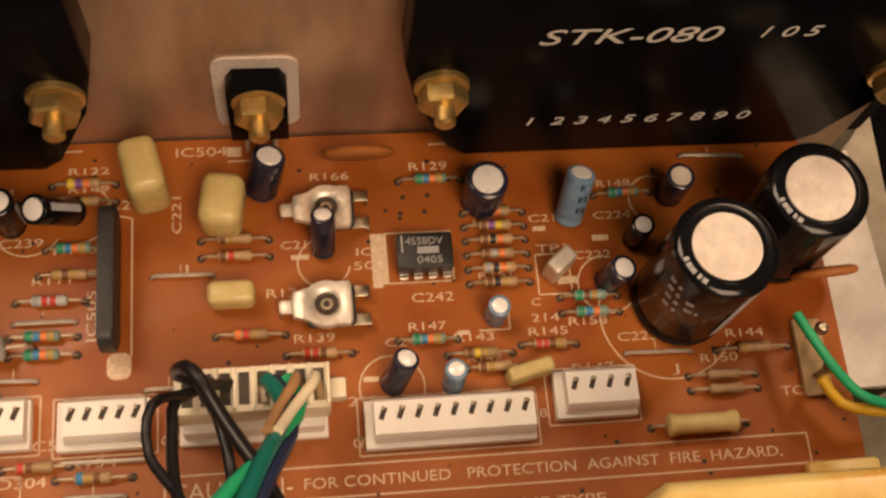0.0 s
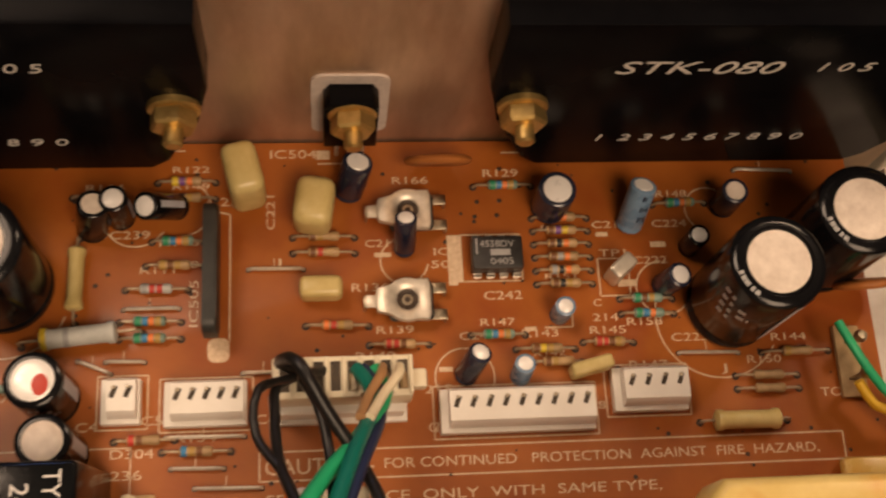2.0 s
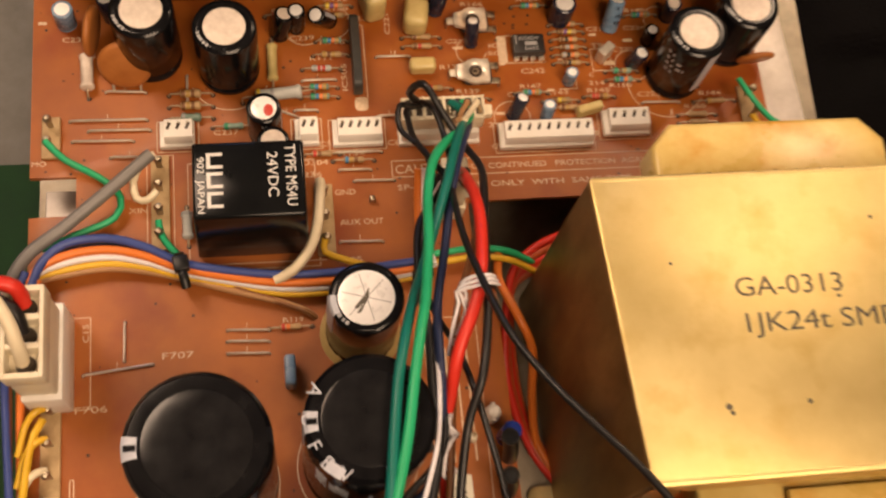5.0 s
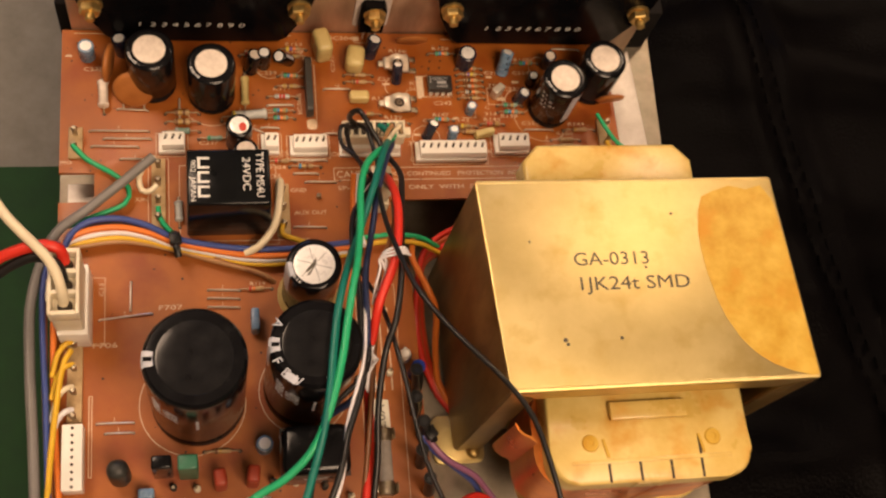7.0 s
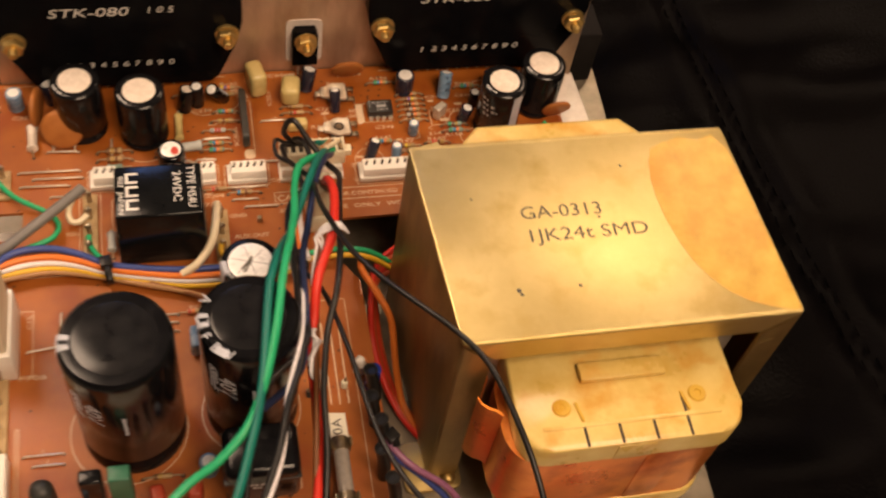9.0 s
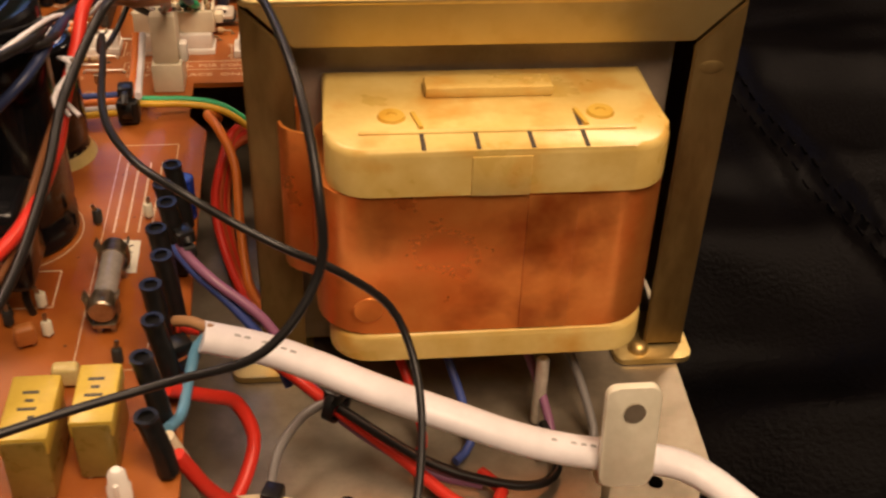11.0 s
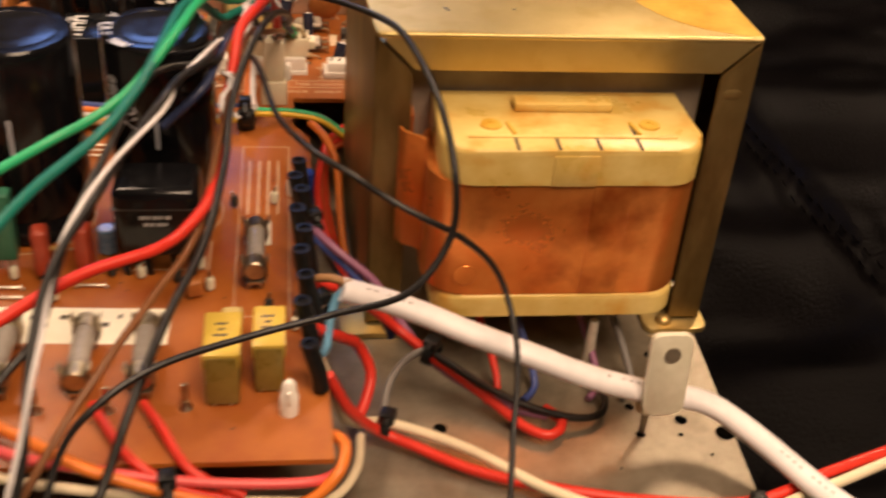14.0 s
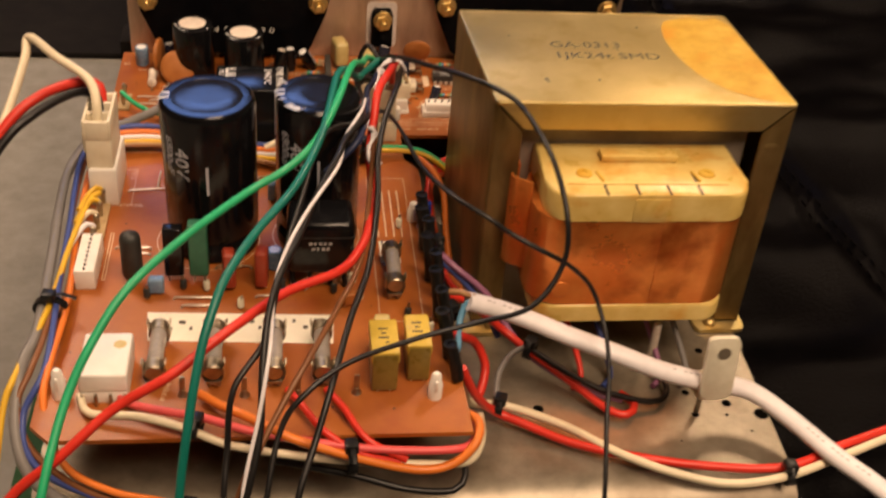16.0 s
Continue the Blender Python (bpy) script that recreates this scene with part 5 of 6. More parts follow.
# ---- connectors and blocks on the board's front half ----
def tall_plug():
    t = thing("tall_plug", -26.5, -46.5, 0, "tall ivory plug standing by the caution print", "connector")
    part("header", box(-4.4, -5.2, 0, 4.4, 5.2, 9, 0.5), IVORY, t)
    part("housing", box(-3.7, -4.6, 9, 3.7, 4.6, 24, 0.8), IVORY, t)
    part("latch", box(3.7, -1.8, 8, 6.0, 1.8, 14, 0.7), WHITEPLASTIC, t)
    for k in range(3):
        part("wire_hole", lathe([(0, 24.0), (1.2, 24.0), (1.2, 24.12), (0, 24.12)], 12, -3 + k * 3, 0), SLOT, t)


tall_plug()


def three_pole_plug():
    t = thing("three_pole_plug", -137.0, -88.0, 0, "ivory three-pole plug with red, black and cream wires", "connector")
    part("header", box(-5.0, -13.0, 0, 5.4, 13.0, 16, 0.8), WHITEPLASTIC, t)
    part("housing", box(-5.4, -11.4, 14, 4.4, 11.4, 30.2, 1.0, 3), IVORY, t)
    for x in (-5.0, 4.0):
        part("long_wall", box(x - 0.6, -11.6, 28, x + 0.6, 11.6, 36, 0.4), IVORY, t)
    for k in range(4):
        y = -10.9 + k * 7.27
        part("cell_wall", box(-4.6, y - 0.8, 28, 3.6, y + 0.8, 35.7, 0.4), IVORY, t)
    for k in range(3):
        y = -7.2 + k * 7.2
        part("socket_hole", lathe([(0, 30.1), (2.5, 30.1), (2.5, 30.3), (0, 30.3)], 16, -0.5, y), SLOT, t, "dark hole")
    part("side_latch", box(-7.4, -4, 18, -5.6, 4, 27, 0.5), IVORY, t)


three_pole_plug()


def white_row():
    t = thing("pin_strip", -137.2, -141.5, 0, "white pin strip at the board's edge", "connector")
    part("body", box(-3.5, -11.4, 0, 3.5, 11.4, 8.0, 0.5), WHITEPLASTIC, t)
    for k in range(9):
        part("contact", lathe([(0, 8.0), (0.55, 8.0), (0.45, 8.5), (0, 8.5)], 8, 0, -10.0 + k * 2.5), SLOT, t)


white_row()


def socket_block():
    t = thing("socket_block", -123.8, -199.4, 0, "white plastic socket block at the board's front", "connector")
    part("body", box(-7.4, -10.4, 4.5, 7.4, 10.0, 11.5, 0.9, 3), WHITEPLASTIC, t)
    part("skirt", box(-7.0, -10.2, 0, 7.0, 9.8, 4.6, 0.4), WHITEPLASTIC, t)
    part("socket_hole", lathe([(0, 11.5), (2.0, 11.5), (1.8, 11.66), (0, 11.66)], 16, 4.0, 4.2), CREAM, t)
    for x in (-6.4, -2.2, 2.2, 6.4):
        part("clip", box(x - 0.5, -11.8, -0.6, x + 0.5, -10.9, 4.6, 0.15), TIN, t)


socket_block()


def stand_peg(x, y, h):
    t = thing("board_peg", x, y, 0, "small white plastic peg standing on the board", "peg", "white board pegs")
    part("stem", lathe([(0, 0), (2.3, 0), (2.3, h * 0.55), (1.9, h * 0.62), (1.7, h * 0.9), (0.9, h), (0, h)], 14), WHITEPLASTIC, t)
    part("barb", box(-0.5, -2.5, h * 0.4, 0.5, 2.5, h * 0.8, 0.2), WHITEPLASTIC, t)


stand_peg(-137.6, -206.0, 11)
stand_peg(-21.6, -209.6, 10)
stand_peg(-20.0, -110.0, 8)
part("fuse_label", slab([(-115.2, -165.6), (-52.4, -168.2), (-53.0, -183.2), (-113.8, -180.4)], 0.02, 0.1), PAPER, board, "white paper fuse label")
for k in range(16):
    x = -111.5 + k * 3.6 + (k // 4) * 0.6
    part("label_mark", turned(box(0, 0, 0.1, 1.0 + (k % 3) * 0.6, 1.8, 0.14), pose(x, -172 - (k % 2) * 3.4, 0, 0, 0, -2)), BLACKINK, board, "unreadable black mark")
part("fuse_label", slab([(-34.2, -124.6), (-27.0, -125.6), (-26.8, -138.4), (-34.2, -138.0)], 0.02, 0.1), PAPER, board, "white paper fuse label")
part("label_print", turned(lettering("2.0A", 4.6, 0.04, width=9.6), pose(-28.6, -136.8, 0.12, 0, 0, 90)), BLACKINK, board, "black printed fuse rating")


def fuse(x, y, turn=0):
    """A glass cartridge fuse in two sprung clips."""
    t = thing("fuse", x, y, 0, "glass cartridge fuse in tinned sprung clips", "fuse", "fuses on the board", turn)
    z = 7.2
    part("glass_tube", lathe([(2.0, -8.0), (2.6, -8.0), (2.6, 8.0), (2.0, 8.0)], 16, axis="x", at=(0, 0, z)), GLASSY, t).matrix_local = pose(0, 0, 0, 0, 0, 90)
    part("fuse_wire", tube([(0, -8, z), (0.3, 0, z - 0.2), (0, 8, z)], 0.15, 5), WIRE, t)
    for s in (-1, 1):
        cap = lathe([(0, 7.2), (2.95, 7.2), (2.95, 11.6), (2.6, 12.0), (0, 12.0)], 18, axis="x", at=(0, 0, z))
        part("end_cap", turned(cap, pose(0, 0, 0, 0, 0, 90 * s)), TIN, t)
        clip = part("clip", box(-2.4, s * 9.6 - 2.2, 2.6, 2.4, s * 9.6 + 2.2, 3.6, 0.2), TIN, t)
        for q in (-1, 1):
            bm = tube([(q * 2.2, s * 9.6, 3.0), (q * 3.3, s * 9.6, 5.4), (q * 3.0, s * 9.6, 8.4), (q * 3.6, s * 9.6, 10.4)], 1.9, 8, flat=0.2)
            part("clip_cheek", turned(bm, Matrix.Identity(4)), TIN, clip)
        for q in (-1.5, 1.5):
            part("clip_leg", box(q - 0.5, s * 9.6 - 0.3, -1, q + 0.5, s * 9.6 + 0.3, 2.8), TIN, clip)


for x, y in ((-109.2, -192.6), (-91.2, -193.0), (-72.2, -193.4), (-57.0, -193.6)):
    fuse(x, y)
fuse(-30.8, -149.5)
for x, y in ((-100.5, -206.5), (-81.5, -207.2), (-64.8, -207.6), (-46.4, -207)):
    t = thing("solder_post", x, y, 0, "tinned solder post on the board", "terminal", "solder posts")
    part("post", box(-0.9, -0.4, -1, 0.9, 0.4, 7.5, 0.2), TIN, t)
    part("solder", lathe([(0, 0), (1.8, 0), (1.2, 0.9), (0.8, 2.2), (0, 2.4)], 12), TIN, t)


def boxed_capacitor(x, y, w, d, h):
    t = thing("box_capacitor", x, y, 0, "olive resin box capacitor wrapped in yellow tape", "capacitor", "yellow box capacitors")
    part("core", box(-w / 2 + 0.4, -d / 2, 0.6, w / 2 - 0.4, d / 2, h - 0.6, 0.8), OLIVE, t)
    part("tape", box(-w / 2, -d / 2 + 0.4, h * 0.72, w / 2, d / 2, h, 0.6), YELLOWCAP, t, "yellow tape wrap")
    for x, q, w in ((-1.8, 3.4, 3.0), (-1.0, 1.2, 1.6), (-2.0, -1.0, 3.4), (0.2, -3.2, 1.2)):
        part("print_mark", box(x, q, h, x + w, q + 0.8, h + 0.06), BLACKINK, t, "unreadable dark mark")
    for s in (-1, 1):
        part("lead", tube([(s * 2, -d / 2 + 1, 1), (s * 2, -d / 2 + 1, -1)], 0.4, 6), WIRE, t)


boxed_capacitor(-37.6, -198.6, 9.0, 17.5, 16)
boxed_capacitor(-26.4, -194.6, 8.0, 16.5, 15)
dipped_block(-98.6, -148.4, 6.5, 5.0, 21, GREENBODY, "dark green film capacitor standing before the can", z=4.0, r=0.6)
dipped_block(-107.2, -147.6, 6.6, 4.6, 20, BLACKSLEEVE, "black upright component before the can", category="component", z=3.0, r=0.8, name="upright_component")
dipped_block(-88.2, -152.4, 4.4, 6.2, 14.5, REDBODY, "red-brown dipped capacitor before the fuses", z=1.5, turn=8, group="red dipped capacitors")
dipped_block(-77.0, -152.0, 4.4, 6.2, 15, REDBODY, "red-brown dipped capacitor before the fuses", z=1.5, turn=-6, group="red dipped capacitors")
dipped_block(-74.2, -95.0, 3.0, 8.4, 7.5, BLUESLEEVE, "pale blue flat film capacitor by the cans", z=1.0, r=0.9)
dipped_block(-121.4, -148.6, 7.2, 7.0, 20, GREYEPOXY, "dark grey upright rounded component by the fuses", category="component", z=1.5, r=3.2, name="upright_component")
dipped_block(-48.0, -44.6, 1.6, 1.6, 2.6, TIN, "small tinned test pin on the board", category="terminal", z=0.2, r=0.3, name="test_pin")
dipped_block(-113.0, -155.0, 5.4, 3.6, 6.0, BLUESLEEVE, "small bluish film capacitor on the board", z=0.8, r=0.8)
dipped_block(-35.8, -68.0, 6.0, 6.0, 7.0, TIEBLACK, "black rubber bush round the bundled wires", category="bush", z=0.6, r=1.0, name="rubber_bush")


def raised_block():
    t = thing("block_component", -56.6, -146.5, 0, "black moulded block standing raised on sleeved leads", "component")
    part("case", box(-11.5, -9.5, 8.0, 11.5, 7.5, 29.5, 2.6, 3), BLACKSLEEVE, t, angle=60)
    part("lid_seam", box(-11.6, -9.6, 23.6, 11.6, 7.6, 24.0, 0.1), EPOXY, t)
    for row, marks in enumerate((5, 4)):
        for m in range(marks):
            part("print_mark", turned(box(-0.6, -0.55, 0, 0.6 - 0.3 * (m % 2), 0.55, 0.05), pose(-3.6 + m * 1.7 + row, -9.5, 21.4 - row * 2.2, 90)), GREYINK, t, "unreadable pale mark")
    for x in (-9, -3, 4, 9):
        part("lead", tube([(x, -2, 9), (x - 0.8, -5, 6), (x - 0.5, -6, 3), (x, -5, -1)], 0.9, 8), TIEBLACK, t, "black sleeved lead")


raised_block()
rng2 = random.Random(9)
for k, (x, y) in enumerate(((-104, -153), (-96, -154), (-70, -153), (-62, -154), (-52, -156), (-46, -150), (-116, -158), (-84, -164), (-40, -186), (-20, -178), (-27, -170), (-43, -160), (-38, -118), (-26, -116))):
    t = thing("pin_stub", x, y, 0, "short tinned component stub on the board", "terminal", "tinned stubs")
    part("stub", tube([(0, 0, -1), (0, 0, 3), (rng2.uniform(-1, 1), rng2.uniform(-1, 1), 6)], 0.5, 6), TIN, t)
    part("sleeve", lathe([(0, 1), (1.2, 1), (1.2, 4), (0.9, 4.4), (0, 4.4)], 10), CLEARNYLON if k % 2 else GREYEPOXY, t)


def sleeved_terminal(x, y, h, tx, ty):
    """A solder tag covered with a black rubber sleeve."""
    t = thing("sleeved_terminal", x, y, 0, "black rubber sleeve over a solder terminal", "terminal", "sleeved terminals")
    part("tag", box(-0.8, -0.4, -1, 0.8, 0.4, 4, 0.1), TIN, t)
    part("sleeve", tube([(0, 0, 1.5), (tx * 0.3, ty * 0.3, h * 0.5), (tx, ty, h)], 2.15, 12), TIEBLACK, t)
    part("sleeve_lip", turned(lathe([(1.5, -0.3), (2.35, -0.3), (2.35, 0.5), (1.5, 0.5)], 14), pose(tx, ty, h)), TIEBLACK, t)


for x, y, h, tx, ty in ((-16.4, -122, 17, -2, 3), (-17.6, -131, 18, -2, 2), (-15.8, -140, 19, -2, 2), (-17.2, -150, 19, -2, 2), (-15.2, -160, 19, -2, 2), (-16.4, -171, 19, -2, 3), (-14.2, -181, 18, -3, 3), (-15.2, -192, 18, -3, 3), (-13.6, -203, 14, -3, 2)):
    sleeved_terminal(x, y, h, tx, ty)

# ---- wires ----
hs = "speaker and signal wires over the board"
wire("wire", "green", [(-21, -20.5, 13.5), (-19.6, -24, 15), (-19.8, -27.3, 17), (-25, -35.2, 25), (-29.7, -41, 31), (-33.8, -47.7, 37), (-36.2, -54.6, 41), (-37.8, -62.9, 44), (-38.5, -69.6, 47), (-39.4, -77.1, 50), (-40.7, -84.2, 53.6), (-42.4, -93, 58), (-44.3, -100, 61), (-47, -112, 62.9), (-49.4, -124, 63.2), (-52, -134, 62.6), (-55.4, -144, 61), (-60.5, -153.5, 58), (-69, -161, 54), (-80, -167, 50), (-98, -185, 46), (-114, -203, 40), (-124, -217, 30), (-131, -230, 18), (-136, -249, 2), (-139, -262, -18)], 1.34, "bright green wire arching over the board to the front", hs)
wire("wire", "teal", [(-24, -20.5, 13.5), (-22, -24, 16.5), (-21.6, -28.3, 19), (-25, -36.8, 28), (-28.8, -47.2, 36), (-31.5, -55.5, 40), (-34.1, -62.8, 42), (-36.5, -69.5, 43.5), (-38.9, -75.7, 45), (-41, -81.7, 46), (-43.4, -87.5, 50), (-46, -95, 56), (-48.4, -103, 60.4), (-50.6, -112, 62.4), (-52.5, -124, 62.5), (-54, -135, 62.2), (-56.4, -147, 60.6), (-59.6, -158, 58.6), (-66, -176, 57), (-77, -198, 56), (-85, -214, 52), (-89, -224, 46), (-92, -232, 38), (-95, -242, 24), (-98, -252, 4), (-99, -260, -16)], 1.34, "dark teal wire arching over the board to the front", hs)
wire("wire", "red", [(-25, -46, 23), (-25.5, -53, 34), (-25.5, -62, 44), (-26, -73, 50), (-29, -90, 55), (-35, -104, 53), (-37, -113, 46), (-39, -124, 39), (-39, -139, 35), (-41, -162, 33.5), (-45, -176, 33.5), (-52, -188, 34), (-69, -199, 34), (-86, -215, 32), (-101, -226, 26), (-117, -231, 18), (-132, -240, 8), (-146, -243, -4), (-160, -250, -24)], 1.55, "red wire from the tall plug sweeping to the front", hs)
wire("wire", "brown", [(-27, -45, 22), (-23, -60, 32), (-28, -78, 40), (-34, -95, 46), (-39, -138, 40), (-44, -174, 30), (-52, -197, 28), (-61, -216, 24), (-70, -230, 16), (-78, -242, 6), (-82, -249, 0), (-86, -256, -16)], 0.95, "thin brown wire from the tall plug to the front", hs)
pair = spline([(-29, -45, 22), (-35, -58, 33), (-39.1, -71.1, 39.5), (-41.4, -83, 42.5), (-40.5, -98, 47), (-41.2, -112, 52.5), (-42.6, -128, 56), (-49, -148, 58), (-52, -162, 58), (-62, -186, 54), (-71, -209, 46), (-74, -230, 34), (-76, -242, 20), (-80, -253, 4), (-82, -259, -14)], 4)
for c, turn0 in (("white", 0.0), ("black", math.pi)):
    thick = 0.6 if c == "white" else 1.05
    strand = [q + Vector((math.cos(k * 0.42 + turn0), 0, math.sin(k * 0.42 + turn0))) * 0.85 for k, q in enumerate(pair)]
    wire("wire", c, strand, thick, "thin " + c + " strand of a loosely twisted pair", hs)
wire("wire", "black", settled([(-32, -20.5, 14), (-35.2, -22.5, 22), (-35.4, -27, 24.5), (-35.5, -33.4, 27), (-35, -39.4, 30), (-32.5, -48.4, 33), (-31.4, -52.5, 34.5), (-33.2, -57.2, 36), (-36.4, -61.5, 38), (-39.4, -66, 39.5), (-41, -72.4, 41), (-41.6, -82, 43), (-41.4, -98, 46.5), (-39.9, -112, 50), (-41.6, -128, 53.5), (-56, -145, 58), (-64, -180, 54), (-70, -204, 46), (-74, -222, 36), (-83, -235, 28), (-85, -243, 12), (-86, -251, 2), (-87, -258, -16)]), 0.95, "thin black wire hanging over the front edge", hs)
wire("wire", "black", settled([(-32.5, -20.5, 13.5), (-34.5, -19.5, 26), (-31.5, -21.5, 35), (-27, -29, 33), (-22.5, -38, 28), (-20.5, -48, 31), (-22, -59, 38), (-25, -79, 47), (-27, -95, 52), (-30, -110, 54), (-34, -121, 49), (-37, -138, 44), (-38, -156, 38), (-42, -180, 30), (-49, -203, 26), (-55, -225, 20), (-60, -238, 10), (-65, -250, 0), (-67, -258, -16)]), 1.1, "black wire running down beside the red one", hs)
wire("wire", "black", settled([(-29.5, -20.5, 13.5), (-31, -21.5, 24), (-28.5, -27, 30), (-27.4, -36, 29.5), (-28.6, -48, 33), (-30.2, -57, 38), (-31, -65, 45.5), (-30.6, -75.2, 51), (-29.4, -85, 57), (-25, -103, 65), (-18, -116, 69), (-10, -127, 72), (-1, -138, 73.5), (6, -149, 74), (10, -162, 73), (14, -180, 69), (16.5, -195, 59), (16, -200, 45), (6, -207, 34), (-11, -207, 28), (-30, -212, 26), (-50, -222, 26), (-63, -231, 22), (-70, -237, 14), (-74, -250, 0), (-76, -258, -16)]), 0.9, "black wire looping past the transformer's front corner", hs)
wire("wire", "black", settled([(-30.6, -20.5, 14), (-34, -21.5, 22), (-38, -24.5, 28), (-38.5, -32, 28), (-34, -42, 30), (-34, -54, 30), (-38, -64, 24), (-38, -84, 30), (-33, -104, 44), (-29, -126, 50), (-24, -159, 54), (-16, -179, 56), (-7, -187, 54), (1, -189, 49), (10, -192, 45), (20, -192, 39), (29, -190, 29), (33, -195, 21), (34, -204, 15), (33, -214, 10), (31, -224, 4), (29, -240, -10), (28, -250, -26)]), 0.8, "thin black wire hanging past the copper belt", hs)
wire("wire", "navy", [(-23, -20.5, 13.5), (-20.4, -25, 16.5), (-20.6, -30.4, 19), (-24, -38.8, 28), (-27.6, -48.7, 35), (-30, -56.4, 38), (-31.8, -63.3, 39.5), (-33.4, -70.9, 41), (-35.3, -79.2, 42.5), (-37.4, -87.3, 45), (-38.6, -95.2, 47), (-39.4, -108, 50.5), (-40.4, -119, 51.5), (-44, -134, 49), (-55, -140, 40)], 1.2, "dark blue wire in the bundle by the cans", hs)
for k, c in enumerate(("tan", "cream")):
    wire("wire", c, [(-19.5 + k * 3, -20.4, 13.8), (-20 + k * 3, -22.5, 17), (-22 + k * 2.4, -26, 19), (-24 + k * 1.6, -31, 24)], 0.9, c + " wire from the ivory plug", "short plug wires")
for k, (c, x) in enumerate((("orange", -35.5), ("white", -33.6))):
    wire("wire", c, [(x, -41, 14), (x - 0.4, -50, 8), (x - 0.2, -60, 6), (x + 0.8, -68, 8)], 1.1, c + " wire beside the tall plug", "short plug wires")
# red flat leads from under the transformer
for k in range(4):
    wire("wire", "rust" if k % 2 else "red", [(30, -50 - k * 1.5, -8 + k), (12, -56 - k * 2.2, -2 - k), (0, -60 - k * 2, -3 - k), (-8, -67 - k * 1.2, -5 - k), (-11 + k * 0.6, -80, -8 - k), (-12 + k, -94, -12 - k), (-9 + k, -106, -20 - k), (-4 + k, -117, -26), (2 + k, -126, -27.5)], 1.3, "red lead curving out from under the transformer", "red transformer leads")
wire("wire", "orange", [(-12, -62, -3), (-14, -72, 4), (-10, -84, 6), (-6, -92, 0), (-5, -103, -13), (-3, -114, -24), (2, -124, -27)], 1.3, "orange lead hooped beside the transformer", "red transformer leads")
single("paper_ribbon", slab([(35, -39), (24, -46), (13, -53), (16, -59), (34, -49)], -4.2, -3.6), TAPE, "red-brown paper tape end beside the transformer", "tape")
# left harness: lengthwise bundle along the board's left edge
lh = "wires of the edge harness"
LEFT = (("orange", 1.2, [(-140, -66, 8), (-144, -80, 6), (-144, -120, 4), (-141, -166, 4), (-142, -194, 4), (-142, -210, 0), (-135, -225, -10), (-120, -233, -14), (-100, -238, -16), (-84, -246, -24), (-70, -262, -38), (-60, -290, -60)]),
        ("brown", 1.1, [(-142, -66, 8), (-147, -80, 6), (-147, -114, 5), (-145, -155, 5), (-146, -183, 4), (-148, -197, 2), (-151, -206, -4), (-145, -218, -12), (-129, -230, -16), (-104, -238, -20), (-86, -247, -26), (-70, -266, -42), (-58, -290, -62)]),
        ("blue", 1.1, [(-143, -64, 9), (-148, -82, 8), (-146, -126, 7), (-144.6, -156, 7), (-143, -196, 4), (-149, -209, -6), (-143, -223, -14), (-120, -234, -18), (-100, -241, -21), (-84, -250, -28), (-72, -268, -44), (-62, -292, -64)]),
        ("grey", 1.9, [(-109.6, -31.2, 10), (-122, -42, 9), (-133, -51, 8), (-145, -62, 8), (-152, -84, 6), (-152, -110, 5), (-150, -140, 5), (-148.5, -179, 4), (-151, -194, 2), (-151, -212, -8), (-144, -226, -16), (-127, -236, -20), (-104, -242, -22), (-84, -243, -22), (-60, -242, -24), (-44, -246, -26), (-30, -262, -40), (-22, -288, -62)]),
        ("yellow", 1.1, [(-138, -104, 8), (-141, -112, 9), (-144, -140, 8), (-146, -168, 6), (-152, -197, 2), (-155, -206, -4), (-157, -222, -20), (-158, -240, -34)]))
for c, r, p in LEFT:
    wire("wire", c, p, r, c + " wire bundled along the board's edge", lh)
for k, y in enumerate((-101, -109, -117, -125)):
    c = ("yellow", "yellow", "cream", "white")[k]
    wire("wire", c, [(-137.4, y, 7), (-139.5, y - 1, 9), (-142.5, y - 4, 7), (-144.5, y - 12, 6)], 1.0, c + " wire soldered to the edge tag strip", "tag strip wires")
# cross harness over the board
ch = "wires of the cross harness"
for c, r, dy, dz, end in (("orange", 1.25, 0, 1.5, True), ("blue", 1.25, 3.0, 2.4, True), ("yellow", 1.1, -3.2, -1.0, True), ("white", 1.1, -1.6, 0.2, True), ("navy", 1.1, 1.4, 0.0, True), ("brown", 1.0, 2.2, -1.4, False), ("tan", 1.0, -4.4, -1.6, False)):
    p = [(-143 + dy * 0.2, -72 + dy * 0.4, 6 + dz), (-141 + dy * 0.6, -64 + dy * 0.6, 6.5 + dz), (-133, -59.5 + dy, 6.5 + dz), (-122, -58.2 + dy, 6 + dz), (-112, -60.4 + dy * 0.8, 5.6 + dz), (-102, -64.4 + dy * 0.45, 5 + dz)]
    p += [(-90, -67.4 + dy * 0.5, 5 + dz), (-76, -70.0 + dy * 0.7, 5 + dz), (-62, -70.4 + dy * 0.7, 5 + dz), (-48, -69.0 + dy * 0.6, 5 + dz), (-36, -67.6 + dy * 0.5, 5 + dz)] if end else [(-88, -70.2 + dy * 0.2, 4), (-77, -74.2, 3.4), (-69, -77.4, 2.6), (-66.5, -78.6, -0.5)]
    wire("wire", c, p, r, c + " wire in the harness crossing the board", ch)
cable_tie(-102.0, -64.6, 5.6, 4.2, turn=10, squash=0.9)
cable_tie(-36.0, -68.0, 5.4, 4.4, turn=4)
cable_tie(-146.0, -168, 4.6, 4.8, turn=84, tail=9)
cable_tie(-49.0, -230.5, -5, 5.0, turn=6)
